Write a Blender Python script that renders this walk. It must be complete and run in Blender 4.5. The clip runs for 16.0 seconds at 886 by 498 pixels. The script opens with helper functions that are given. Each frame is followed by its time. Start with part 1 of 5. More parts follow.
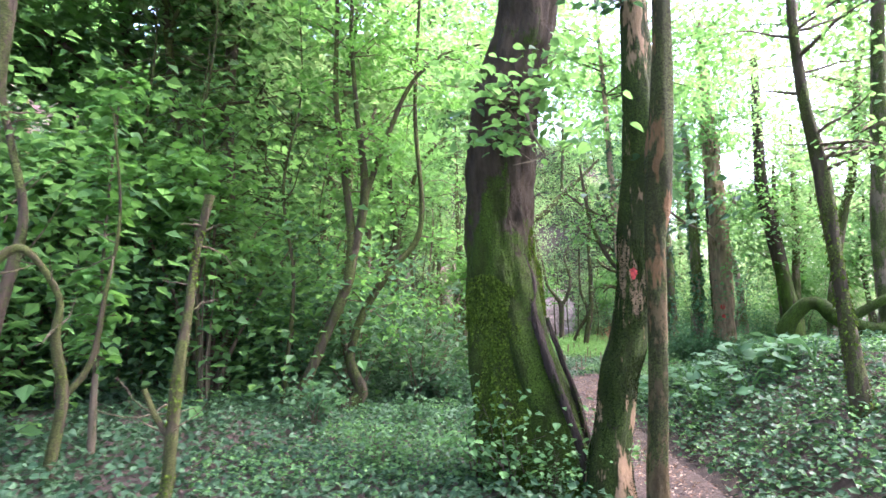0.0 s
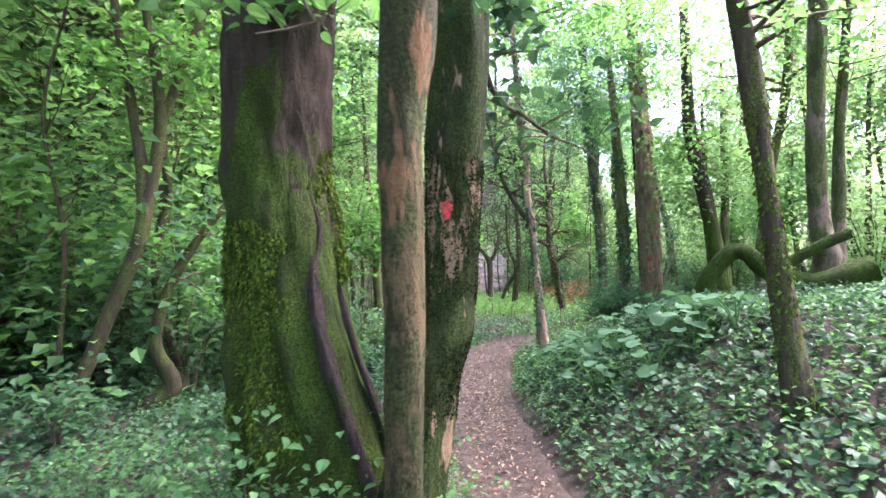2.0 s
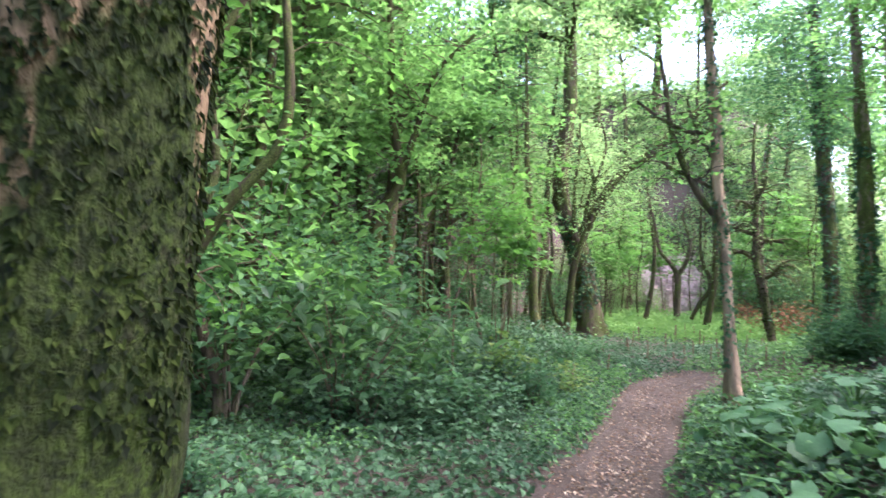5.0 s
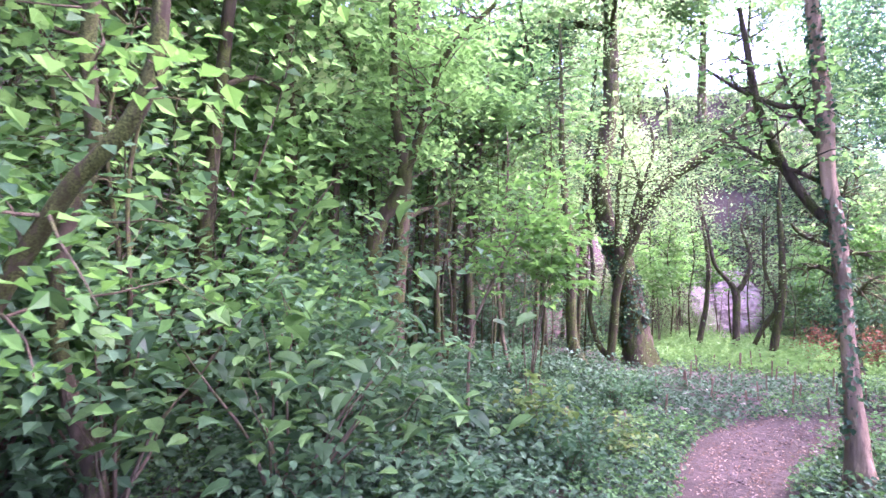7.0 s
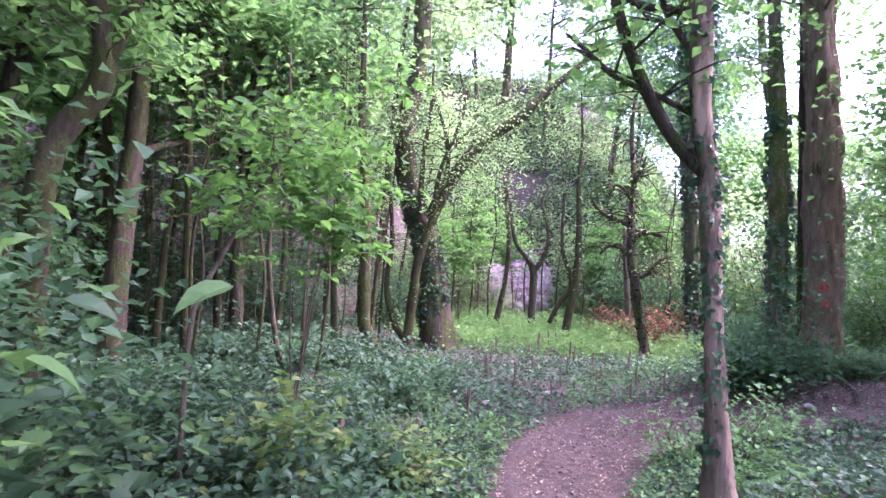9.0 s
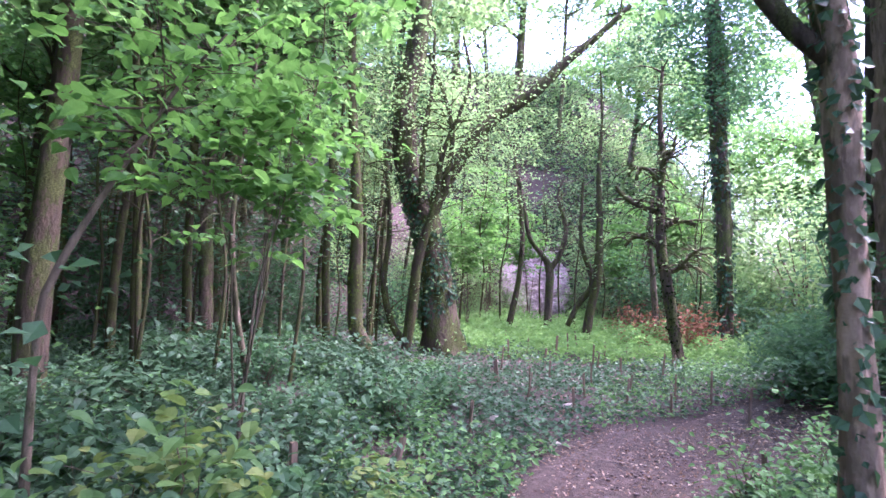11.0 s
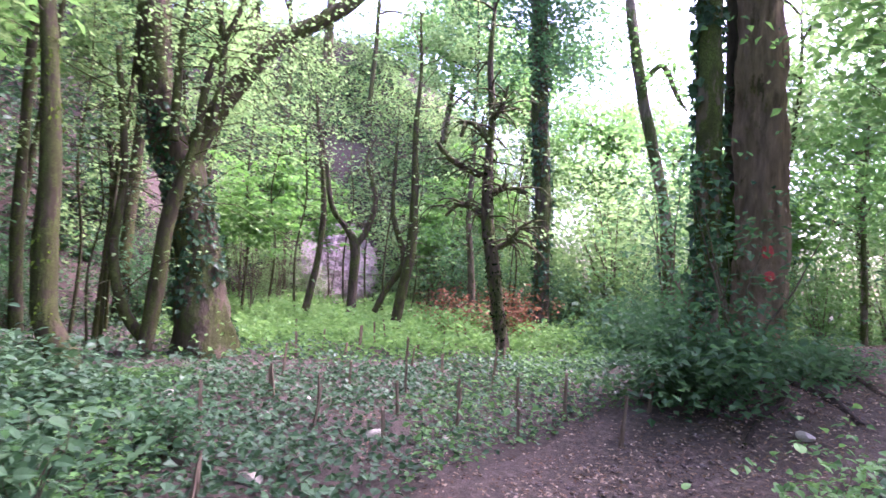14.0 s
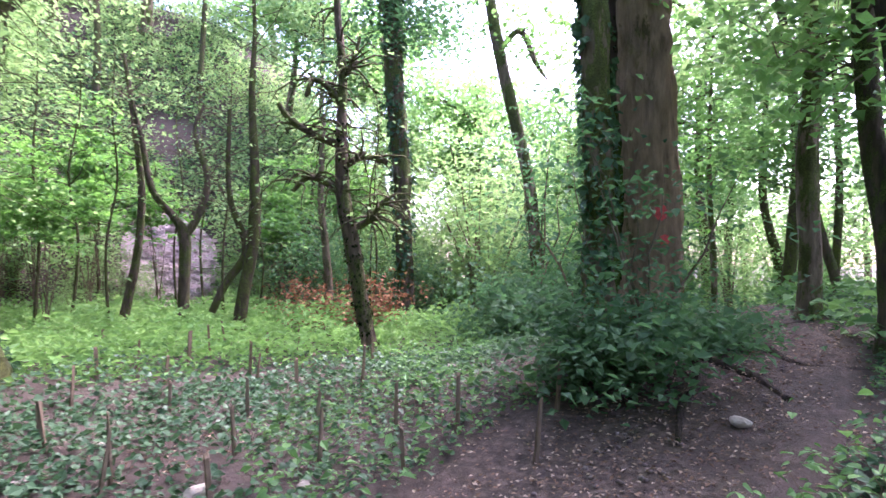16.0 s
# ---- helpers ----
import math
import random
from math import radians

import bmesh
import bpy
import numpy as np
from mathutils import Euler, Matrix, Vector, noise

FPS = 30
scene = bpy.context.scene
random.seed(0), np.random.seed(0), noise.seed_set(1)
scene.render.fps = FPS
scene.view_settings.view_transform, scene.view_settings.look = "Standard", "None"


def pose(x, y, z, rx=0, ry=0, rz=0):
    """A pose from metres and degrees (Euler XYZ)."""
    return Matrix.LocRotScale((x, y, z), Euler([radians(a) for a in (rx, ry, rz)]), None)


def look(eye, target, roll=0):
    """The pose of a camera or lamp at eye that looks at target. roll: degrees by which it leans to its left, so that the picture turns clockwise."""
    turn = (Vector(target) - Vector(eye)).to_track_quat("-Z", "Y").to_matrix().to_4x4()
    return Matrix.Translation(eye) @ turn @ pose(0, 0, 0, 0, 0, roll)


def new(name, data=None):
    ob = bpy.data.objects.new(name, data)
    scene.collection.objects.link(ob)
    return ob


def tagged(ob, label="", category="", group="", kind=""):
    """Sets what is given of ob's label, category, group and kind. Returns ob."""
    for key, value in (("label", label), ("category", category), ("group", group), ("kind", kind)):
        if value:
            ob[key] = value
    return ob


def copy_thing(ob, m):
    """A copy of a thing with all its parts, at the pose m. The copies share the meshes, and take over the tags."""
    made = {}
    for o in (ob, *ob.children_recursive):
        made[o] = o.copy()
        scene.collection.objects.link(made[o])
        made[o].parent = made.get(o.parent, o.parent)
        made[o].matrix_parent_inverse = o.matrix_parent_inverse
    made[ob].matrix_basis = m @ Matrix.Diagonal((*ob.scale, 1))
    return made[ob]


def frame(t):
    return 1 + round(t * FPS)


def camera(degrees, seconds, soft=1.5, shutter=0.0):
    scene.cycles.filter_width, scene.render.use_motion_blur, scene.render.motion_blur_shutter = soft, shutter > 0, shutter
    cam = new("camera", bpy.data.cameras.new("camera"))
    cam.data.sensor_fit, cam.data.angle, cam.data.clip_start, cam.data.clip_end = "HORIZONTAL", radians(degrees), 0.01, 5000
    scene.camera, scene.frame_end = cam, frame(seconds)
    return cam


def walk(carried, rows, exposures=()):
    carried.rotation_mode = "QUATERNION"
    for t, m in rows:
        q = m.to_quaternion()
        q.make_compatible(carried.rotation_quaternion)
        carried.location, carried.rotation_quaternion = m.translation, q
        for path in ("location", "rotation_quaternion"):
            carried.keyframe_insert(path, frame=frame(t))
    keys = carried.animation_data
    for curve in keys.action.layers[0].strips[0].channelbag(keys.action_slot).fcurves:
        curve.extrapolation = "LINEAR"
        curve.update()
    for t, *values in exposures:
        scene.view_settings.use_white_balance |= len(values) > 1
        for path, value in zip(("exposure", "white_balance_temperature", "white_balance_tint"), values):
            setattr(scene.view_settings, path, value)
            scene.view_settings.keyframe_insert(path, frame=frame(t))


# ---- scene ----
cam = camera(73.8, 16.0, 1.5, 0.3)
PATH = [
    (0, (-0.206, -0.331, 1.313), (-0.165, 1.66, 1.498), 0.5),
    (0.5, (0.113, 0.112, 1.321), (0.173, 2.105, 1.476), -0.1),
    (1, (0.423, 0.592, 1.275), (0.525, 2.585, 1.392), 0.4),
    (1.5, (0.707, 1.041, 1.287), (0.892, 3.032, 1.355), -0.1),
    (2, (0.997, 1.407, 1.314), (1.214, 3.395, 1.36), -1.2),
    (2.5, (1.194, 1.881, 1.324), (1.458, 3.863, 1.375), -0.2),
    (2.9, (1.37, 2.214, 1.326), (1.683, 4.19, 1.352), 0.8),
    (3, (1.406, 2.333, 1.338), (1.719, 4.308, 1.364), 1.6),
    (3.5, (1.564, 2.698, 1.351), (1.744, 4.69, 1.376), 0.4),
    (4, (1.68, 3.077, 1.343), (1.688, 5.077, 1.346), 1.2),
    (4.5, (1.755, 3.396, 1.318), (1.612, 5.391, 1.316), 1.7),
    (5, (1.816, 3.646, 1.301), (1.401, 5.601, 1.364), 1.8),
    (5.2, (1.812, 3.761, 1.292), (1.322, 5.699, 1.349), 2.0),
    (7.4, (1.604, 6.055, 1.415), (1.07, 7.979, 1.53), 1.6),
    (8, (1.445, 6.756, 1.306), (1.372, 8.754, 1.358), 4.0),
    (8.2, (1.519, 7.046, 1.34), (1.559, 9.045, 1.38), 3.1),
    (10.3, (1.897, 8.87, 1.087), (2.036, 10.863, 1.176), 3.4),
    (10.5, (1.956, 9.019, 1.059), (2.055, 11.015, 1.144), 3.2),
    (11, (2.055, 9.449, 1.04), (2.121, 11.446, 1.12), 2.9),
    (11.5, (2.141, 9.801, 1.015), (2.108, 11.799, 1.086), 2.2),
    (12, (2.191, 10.182, 0.995), (2.094, 12.178, 1.056), 2.5),
    (12.5, (2.311, 10.698, 0.948), (2.351, 12.696, 1.043), 1.9),
    (13, (2.455, 11.221, 0.903), (2.66, 13.208, 1.01), 2.4),
    (13.5, (2.554, 11.732, 0.888), (3.033, 13.669, 1.013), 3.4),
    (14, (2.686, 12.127, 0.856), (3.386, 14.0, 0.925), 3.8),
    (14.5, (2.773, 12.468, 0.82), (3.592, 14.292, 0.863), 3.0),
    (15, (2.888, 12.803, 0.79), (3.851, 14.554, 0.856), 1.2),
    (15.5, (3.04, 13.119, 0.782), (4.083, 14.824, 0.834), -0.3),
    (16, (3.232, 13.414, 0.766), (4.366, 15.062, 0.814), 0.5),
]
EXPOSURES = [(0, 3.68, 5850, 34), (2.5, 3.52, 5850, 34), (3.5, 3.45, 5850, 32), (5, 3.35, 5850, 30), (7.4, 3.95, 5450, 76), (8.2, 3.7, 5500, 75), (10.5, 3.38, 5350, 58), (12.5, 3.44, 5450, 64), (14, 3.42, 5650, 58), (16, 3.42, 5750, 46)]
walk(cam, [(t, look(eye, target, roll)) for t, eye, target, roll in PATH], EXPOSURES)

# ---- world and sun ----
world = bpy.data.worlds.new("sky")
scene.world = world
world.use_nodes = True
wn = world.node_tree
sky = wn.nodes.new("ShaderNodeTexSky")
sky.sky_type = "NISHITA"
sky.sun_disc = False
SUN_HEIGHT, SUN_TURN = radians(58), radians(80)
sky.sun_elevation, sky.sun_rotation = SUN_HEIGHT, SUN_TURN
sky.air_density, sky.dust_density, sky.ozone_density = 1.0, 4.0, 0.6
wn.links.new(sky.outputs[0], wn.nodes["Background"].inputs[0])
wn.nodes["Background"].inputs[1].default_value = 0.15
sun = new("sun", bpy.data.lights.new("sun", "SUN"))
sun.data.energy, sun.data.angle, sun.data.color = 1.5, radians(25), (1.0, 0.96, 0.88)
sun_way = Vector((math.sin(SUN_TURN) * math.cos(SUN_HEIGHT), math.cos(SUN_TURN) * math.cos(SUN_HEIGHT), math.sin(SUN_HEIGHT)))
sun.matrix_world = look(tuple(sun_way * 60), (0, 0, 0))


# ---- materials ----
def material(name):
    m = bpy.data.materials.new(name)
    m.use_nodes = True
    nt = m.node_tree
    return m, nt, nt.nodes["Principled BSDF"]


def node(nt, kind, **values):
    n = nt.nodes.new(kind)
    for key, value in values.items():
        n.inputs[key].default_value = value
    return n


def ramp(nt, source, stops):
    n = nt.nodes.new("ShaderNodeValToRGB")
    els = n.color_ramp.elements
    while len(els) < len(stops):
        els.new(0.5)
    for el, (pos, col) in zip(els, stops):
        el.position, el.color = pos, (*col, 1)
    nt.links.new(source, n.inputs[0])
    return n.outputs[0]


def mixed(nt, factor, a, b):
    n = nt.nodes.new("ShaderNodeMix")
    n.data_type = "RGBA"
    if isinstance(factor, float):
        n.inputs[0].default_value = factor
    else:
        nt.links.new(factor, n.inputs[0])
    for socket, value in ((n.inputs[6], a), (n.inputs[7], b)):
        if isinstance(value, tuple):
            socket.default_value = (*value, 1)
        else:
            nt.links.new(value, socket)
    return n.outputs[2]


def coords(nt, stretch=(1, 1, 1)):
    tc = nt.nodes.new("ShaderNodeTexCoord")
    mp = nt.nodes.new("ShaderNodeMapping")
    mp.inputs["Scale"].default_value = stretch
    nt.links.new(tc.outputs["Object"], mp.inputs[0])
    return mp.outputs[0]


def noisy(nt, vec, scale, detail=5.0, rough=0.6):
    n = node(nt, "ShaderNodeTexNoise", Scale=scale, Detail=detail, Roughness=rough)
    nt.links.new(vec, n.inputs["Vector"])
    return n.outputs["Fac"]


def bumped(nt, bsdf, height, strength, distance):
    b = node(nt, "ShaderNodeBump", Strength=strength, Distance=distance)
    nt.links.new(height, b.inputs["Height"])
    nt.links.new(b.outputs[0], bsdf.inputs["Normal"])


def leaf_material(name, colours, through_light, glossy=0.5, share=0.4):
    """Leaf colours from dark to light, spread leaf by leaf; part of the light passes through the blade."""
    m, nt, bsdf = material(name)
    geo = nt.nodes.new("ShaderNodeNewGeometry")
    step = 1.0 / (len(colours) - 1)
    col = ramp(nt, geo.outputs["Random Per Island"], [(i * step, c) for i, c in enumerate(colours)])
    mottle = noisy(nt, coords(nt), 60.0, 3.0)
    shade = nt.nodes.new("ShaderNodeHueSaturation")
    nt.links.new(col, shade.inputs["Color"])
    vary = nt.nodes.new("ShaderNodeMapRange")
    vary.inputs[3].default_value, vary.inputs[4].default_value = 0.6, 1.4
    nt.links.new(mottle, vary.inputs[0])
    nt.links.new(vary.outputs[0], shade.inputs["Value"])
    nt.links.new(shade.outputs[0], bsdf.inputs["Base Color"])
    bsdf.inputs["Roughness"].default_value = glossy
    bsdf.inputs["Specular IOR Level"].default_value = 0.14
    trans = nt.nodes.new("ShaderNodeBsdfTranslucent")
    warm = mixed(nt, 0.6, shade.outputs[0], through_light)
    nt.links.new(warm, trans.inputs[0])
    mix = nt.nodes.new("ShaderNodeMixShader")
    mix.inputs[0].default_value = share
    nt.links.new(bsdf.outputs[0], mix.inputs[1])
    nt.links.new(trans.outputs[0], mix.inputs[2])
    nt.links.new(mix.outputs[0], nt.nodes["Material Output"].inputs[0])
    return m


def bark_material(name, dark, light, moss=None, moss_share=0.5, scale=1.0, patch=2.2, bare=None, bare_share=0.6, depth=0.02, zone=None):
    """Bark with grooves along the trunk, mossed over in patches, and peeled patches where given."""
    m, nt, bsdf = material(name)
    along = coords(nt, (1, 1, 0.22))
    plain = coords(nt)
    grain = noisy(nt, along, 22.0 * scale, 8.0, 0.65)
    fine = noisy(nt, plain, 90.0, 4.0)
    col = ramp(nt, grain, [(0.3, dark), (0.5, tuple((a + b) / 2 for a, b in zip(dark, light))), (0.72, light)])
    relief = nt.nodes.new("ShaderNodeMath")
    relief.operation = "ADD"
    nt.links.new(grain, relief.inputs[0])
    tone = noisy(nt, plain, 3.1, 3.0)
    col = mixed(nt, ramp(nt, tone, [(0.35, (0, 0, 0)), (0.7, (0.5, 0.5, 0.5))]), col, tuple(c * 0.55 for c in light))
    if moss:
        cover = noisy(nt, coords(nt, (1, 1, 0.45)), patch, 10.0, 0.72)
        edge = 1.0 - moss_share
        if zone:
            low, high, gain = zone
            axes = nt.nodes.new("ShaderNodeSeparateXYZ")
            nt.links.new(coords(nt), axes.inputs[0])
            height = nt.nodes.new("ShaderNodeMapRange")
            for slot, value in zip((1, 2, 3, 4), (low, high, 0.0, gain)):
                height.inputs[slot].default_value = value
            nt.links.new(axes.outputs[2], height.inputs[0])
            grown = nt.nodes.new("ShaderNodeMath")
            nt.links.new(cover, grown.inputs[0])
            nt.links.new(height.outputs[0], grown.inputs[1])
            cover = grown.outputs[0]
        tuft = mixed(nt, ramp(nt, fine, [(0.35, (0, 0, 0)), (0.65, (1, 1, 1))]), tuple(c * 0.3 for c in moss), tuple(min(1, c * 1.7) for c in moss))
        tuft = mixed(nt, ramp(nt, noisy(nt, coords(nt, (1, 1, 0.4)), 7.0, 4.0), [(0.4, (0, 0, 0)), (0.62, (0.75, 0.75, 0.75))]), tuft, (moss[0] * 0.5, moss[1] * 0.36, moss[2] * 0.6))
        col = mixed(nt, ramp(nt, cover, [(edge - 0.025, (0, 0, 0)), (edge + 0.02, (1, 1, 1))]), col, tuft)
    if bare:
        spots = noisy(nt, coords(nt, (1, 1, 0.3)), 5.0, 4.0, 0.7)
        col = mixed(nt, ramp(nt, spots, [(bare_share - 0.02, (0, 0, 0)), (bare_share + 0.02, (1, 1, 1))]), col, mixed(nt, fine, bare, tuple(c * 0.6 for c in bare)))
    nt.links.new(noisy(nt, coords(nt, (1, 1, 0.5)), 28.0, 6.0, 0.75), relief.inputs[1])
    nt.links.new(col, bsdf.inputs["Base Color"])
    bsdf.inputs["Roughness"].default_value = 0.9
    bsdf.inputs["Specular IOR Level"].default_value = 0.2
    bumped(nt, bsdf, relief.outputs[0], 0.9, depth)
    return m


def earth_material(name, tones, scale, depth):
    m, nt, bsdf = material(name)
    vec = coords(nt)
    broad, mid, fine = noisy(nt, vec, 1.3, 4.0), noisy(nt, vec, 14.0, 6.0), noisy(nt, vec, scale, 5.0, 0.7)
    col = ramp(nt, mid, [(0.3, tones[0]), (0.5, tones[1]), (0.7, tones[2])])
    col = mixed(nt, ramp(nt, broad, [(0.35, (0, 0, 0)), (0.65, (0.7, 0.7, 0.7))]), col, tones[1])
    col = mixed(nt, ramp(nt, fine, [(0.6, (0, 0, 0)), (0.72, (0.8, 0.8, 0.8))]), col, tones[2])
    nt.links.new(col, bsdf.inputs["Base Color"])
    bsdf.inputs["Roughness"].default_value = 0.95
    relief = nt.nodes.new("ShaderNodeMath")
    relief.operation = "ADD"
    nt.links.new(mid, relief.inputs[0])
    nt.links.new(fine, relief.inputs[1])
    bumped(nt, bsdf, relief.outputs[0], 0.8, depth)
    return m


M_HUMUS = earth_material("humus", ((0.02, 0.013, 0.009), (0.05, 0.032, 0.023), (0.1, 0.07, 0.05)), 70.0, 0.03)
M_PATH = earth_material("trodden_earth", ((0.028, 0.017, 0.012), (0.064, 0.042, 0.031), (0.15, 0.108, 0.082)), 48.0, 0.05)
M_CLOD = earth_material("path_grit", ((0.05, 0.035, 0.03), (0.1, 0.075, 0.066), (0.24, 0.2, 0.18)), 30.0, 0.004)
M_STONE = earth_material("limestone", ((0.2, 0.17, 0.13), (0.31, 0.27, 0.22), (0.44, 0.39, 0.32)), 40.0, 0.012)
M_SCREE = earth_material("scree_rock", ((0.17, 0.12, 0.115), (0.34, 0.25, 0.24), (0.55, 0.45, 0.43)), 9.0, 0.08)
M_BARK = bark_material("grey_brown_bark", (0.045, 0.034, 0.022), (0.27, 0.205, 0.135), (0.085, 0.11, 0.025), 0.52, 0.6, 3.0, None, 0, 0.06)
M_BARK_DARK = bark_material("dark_wet_bark", (0.022, 0.017, 0.011), (0.15, 0.112, 0.074), (0.08, 0.1, 0.025), 0.5, 0.6, 3.5, None, 0, 0.06)
M_BARK_MOSS = bark_material("mossy_bark", (0.02, 0.015, 0.009), (0.09, 0.066, 0.042), (0.044, 0.08, 0.006), 0.62, 0.7, 2.0, None, 0, 0.07, (1.6, 2.6, -0.2))
# Bark and moss tones taken down: the canopy's shade is part of the colour
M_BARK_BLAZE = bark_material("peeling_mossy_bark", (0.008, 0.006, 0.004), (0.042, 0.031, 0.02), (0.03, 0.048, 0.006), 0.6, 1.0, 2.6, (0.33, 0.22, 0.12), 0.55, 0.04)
M_BARK_GREY = bark_material("furrowed_grey_bark", (0.07, 0.045, 0.028), (0.42, 0.285, 0.17), (0.12, 0.11, 0.035), 0.43, 0.5, 1.6, None, 0, 0.09)
M_PALE = bark_material("pale_stripped_wood", (0.045, 0.032, 0.014), (0.165, 0.118, 0.05), (0.05, 0.06, 0.014), 0.51, 0.6, 7.0, (0.22, 0.125, 0.052), 0.57, 0.04, (1.6, 2.0, 0.3))
M_PEEL = bark_material("peeled_ivied_bark", (0.08, 0.056, 0.036), (0.3, 0.215, 0.14), (0.05, 0.06, 0.02), 0.42, 1.0, 2.0, (0.42, 0.29, 0.19), 0.53)
M_ROOT = bark_material("purple_brown_bare_bark", (0.012, 0.009, 0.007), (0.08, 0.056, 0.042), (0.03, 0.045, 0.006), 0.44, 1.6, 9.0, None, 0, 0.05)
M_LIMB = bark_material("moss_coated_branch", (0.022, 0.018, 0.01), (0.095, 0.073, 0.042), (0.07, 0.085, 0.02), 0.52, 1.0, 6.0)
M_TWIG = bark_material("fine_twig_bark", (0.05, 0.04, 0.024), (0.18, 0.14, 0.09), (0.08, 0.09, 0.03), 0.45, 1.0, 6.0)
M_STAKE = bark_material("weathered_stake_wood", (0.08, 0.055, 0.035), (0.2, 0.145, 0.1), (0.08, 0.09, 0.03), 0.25, 2.0, 8.0, None, 0, 0.004)
M_DEADWOOD = bark_material("bleached_deadwood", (0.22, 0.17, 0.12), (0.48, 0.4, 0.31), None, 0, 1.5)
M_RED, _nt, _b = material("red_paint")
_b.inputs["Roughness"].default_value = 0.7
_nt.links.new(ramp(_nt, noisy(_nt, coords(_nt), 40.0), [(0.4, (0.22, 0.02, 0.014)), (0.58, (0.48, 0.04, 0.025))]), _b.inputs["Base Color"])
M_LEAF = leaf_material("broadleaf", [(0.045, 0.11, 0.04), (0.075, 0.175, 0.058), (0.105, 0.225, 0.07)], (0.23, 0.47, 0.1), 0.45, 0.54)
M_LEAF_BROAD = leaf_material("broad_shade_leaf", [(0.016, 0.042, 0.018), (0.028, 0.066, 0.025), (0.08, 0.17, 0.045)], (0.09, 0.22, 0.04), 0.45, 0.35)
M_LEAF_DEEP = leaf_material("deep_green_leaf", [(0.022, 0.055, 0.028), (0.036, 0.08, 0.038), (0.07, 0.14, 0.06)], (0.07, 0.17, 0.05), 0.4, 0.3)
M_LEAF_SHADE = leaf_material("shade_leaf", [(0.04, 0.09, 0.045), (0.06, 0.13, 0.06), (0.085, 0.165, 0.075)], (0.10, 0.25, 0.07), 0.55, 0.45)
M_LEAF_BRIGHT = leaf_material("fresh_leaf", [(0.06, 0.15, 0.04), (0.09, 0.21, 0.05), (0.12, 0.26, 0.07)], (0.18, 0.42, 0.06), 0.5, 0.5)
M_LEAF_YELLOW = leaf_material("yellowing_leaf", [(0.055, 0.125, 0.04), (0.09, 0.18, 0.05), (0.18, 0.22, 0.06)], (0.18, 0.3, 0.05), 0.55, 0.4)
# Light green foliage, paler than true: background haze and skylight are in the colour
M_LEAF_LIT = leaf_material("pale_lit_leaf", [(0.1, 0.19, 0.075), (0.15, 0.26, 0.095), (0.22, 0.3, 0.125)], (0.3, 0.5, 0.15), 0.55, 0.52)
M_IVY = leaf_material("ivy_leaf", [(0.022, 0.056, 0.027), (0.039, 0.087, 0.041), (0.066, 0.132, 0.06)], (0.08, 0.18, 0.06), 0.42, 0.25)
M_HERB = leaf_material("herb_leaf", [(0.05, 0.12, 0.0418), (0.085, 0.19, 0.057), (0.13, 0.26, 0.0855)], (0.16, 0.34, 0.076), 0.45, 0.35)
# Yellow-green herbs, made brighter than M_HERB to carry the clearing's light
M_CLEARING_LIT = leaf_material("lit_clearing_herb", [(0.085, 0.18, 0.055), (0.12, 0.25, 0.07), (0.18, 0.32, 0.095)], (0.26, 0.48, 0.11), 0.5, 0.45)
M_BIGLEAF = leaf_material("butterbur_leaf", [(0.045, 0.11, 0.055), (0.065, 0.145, 0.065), (0.09, 0.19, 0.08)], (0.1, 0.24, 0.07), 0.45, 0.3)
M_MOSS = leaf_material("moss_frond", [(0.022, 0.04, 0.005), (0.06, 0.104, 0.008), (0.12, 0.18, 0.018)], (0.1, 0.17, 0.01), 0.9, 0.2)
# Dark moss, set below its own tone so the colour holds the trunk's shade
M_MOSS_SHADED = leaf_material("dark_shaded_frond", [(0.003, 0.005, 0.0015), (0.01, 0.018, 0.003), (0.026, 0.04, 0.005)], (0.018, 0.03, 0.004), 0.9, 0.2)
M_LITTER = leaf_material("fallen_leaf", [(0.1, 0.06, 0.04), (0.2, 0.125, 0.08), (0.42, 0.33, 0.24)], (0.2, 0.14, 0.08), 0.7, 0.1)
M_BRACKEN = leaf_material("dead_bracken", [(0.12, 0.06, 0.03), (0.2, 0.1, 0.05), (0.3, 0.17, 0.09)], (0.25, 0.12, 0.05), 0.8, 0.2)


# ---- geometry helpers ----
rng = np.random.default_rng(7)


def smooth(a, b, v):
    k = np.clip((np.asarray(v, float) - a) / (b - a), 0, 1)
    return k * k * (3 - 2 * k)


WAY = np.array([(-6, -9.5), (-2.9, -4.5), (-0.1, -0.3), (0.8, 1.3), (1.5, 2.9), (1.85, 5), (1.95, 7), (2.25, 8.7), (2.75, 11), (2.95, 12.4), (3.45, 13.8), (4.5, 15.1), (6.0, 15.9), (7.4, 15.95),
                (8.6, 16.2), (9.8, 17.2), (11.5, 18.5), (14, 19.8), (18, 21), (26, 23)])
HALF = np.array([.5, .45, .4, .34, .34, .34, .35, .35, .38, .43, .6, .85, .95, .95, .8, .7, .8, .9, 1, 1])
_s = np.concatenate([[0], np.cumsum(np.hypot(*np.diff(WAY, axis=0).T))])
_fine = np.linspace(0, _s[-1], 260)
_fx, _fy, _fw = (np.interp(_fine, _s, v) for v in (WAY[:, 0], WAY[:, 1], HALF))
_k = np.ones(9) / 9
_fx[4:-4], _fy[4:-4], _fw[4:-4] = (np.convolve(v, _k, "valid") for v in (_fx.copy(), _fy.copy(), _fw.copy()))


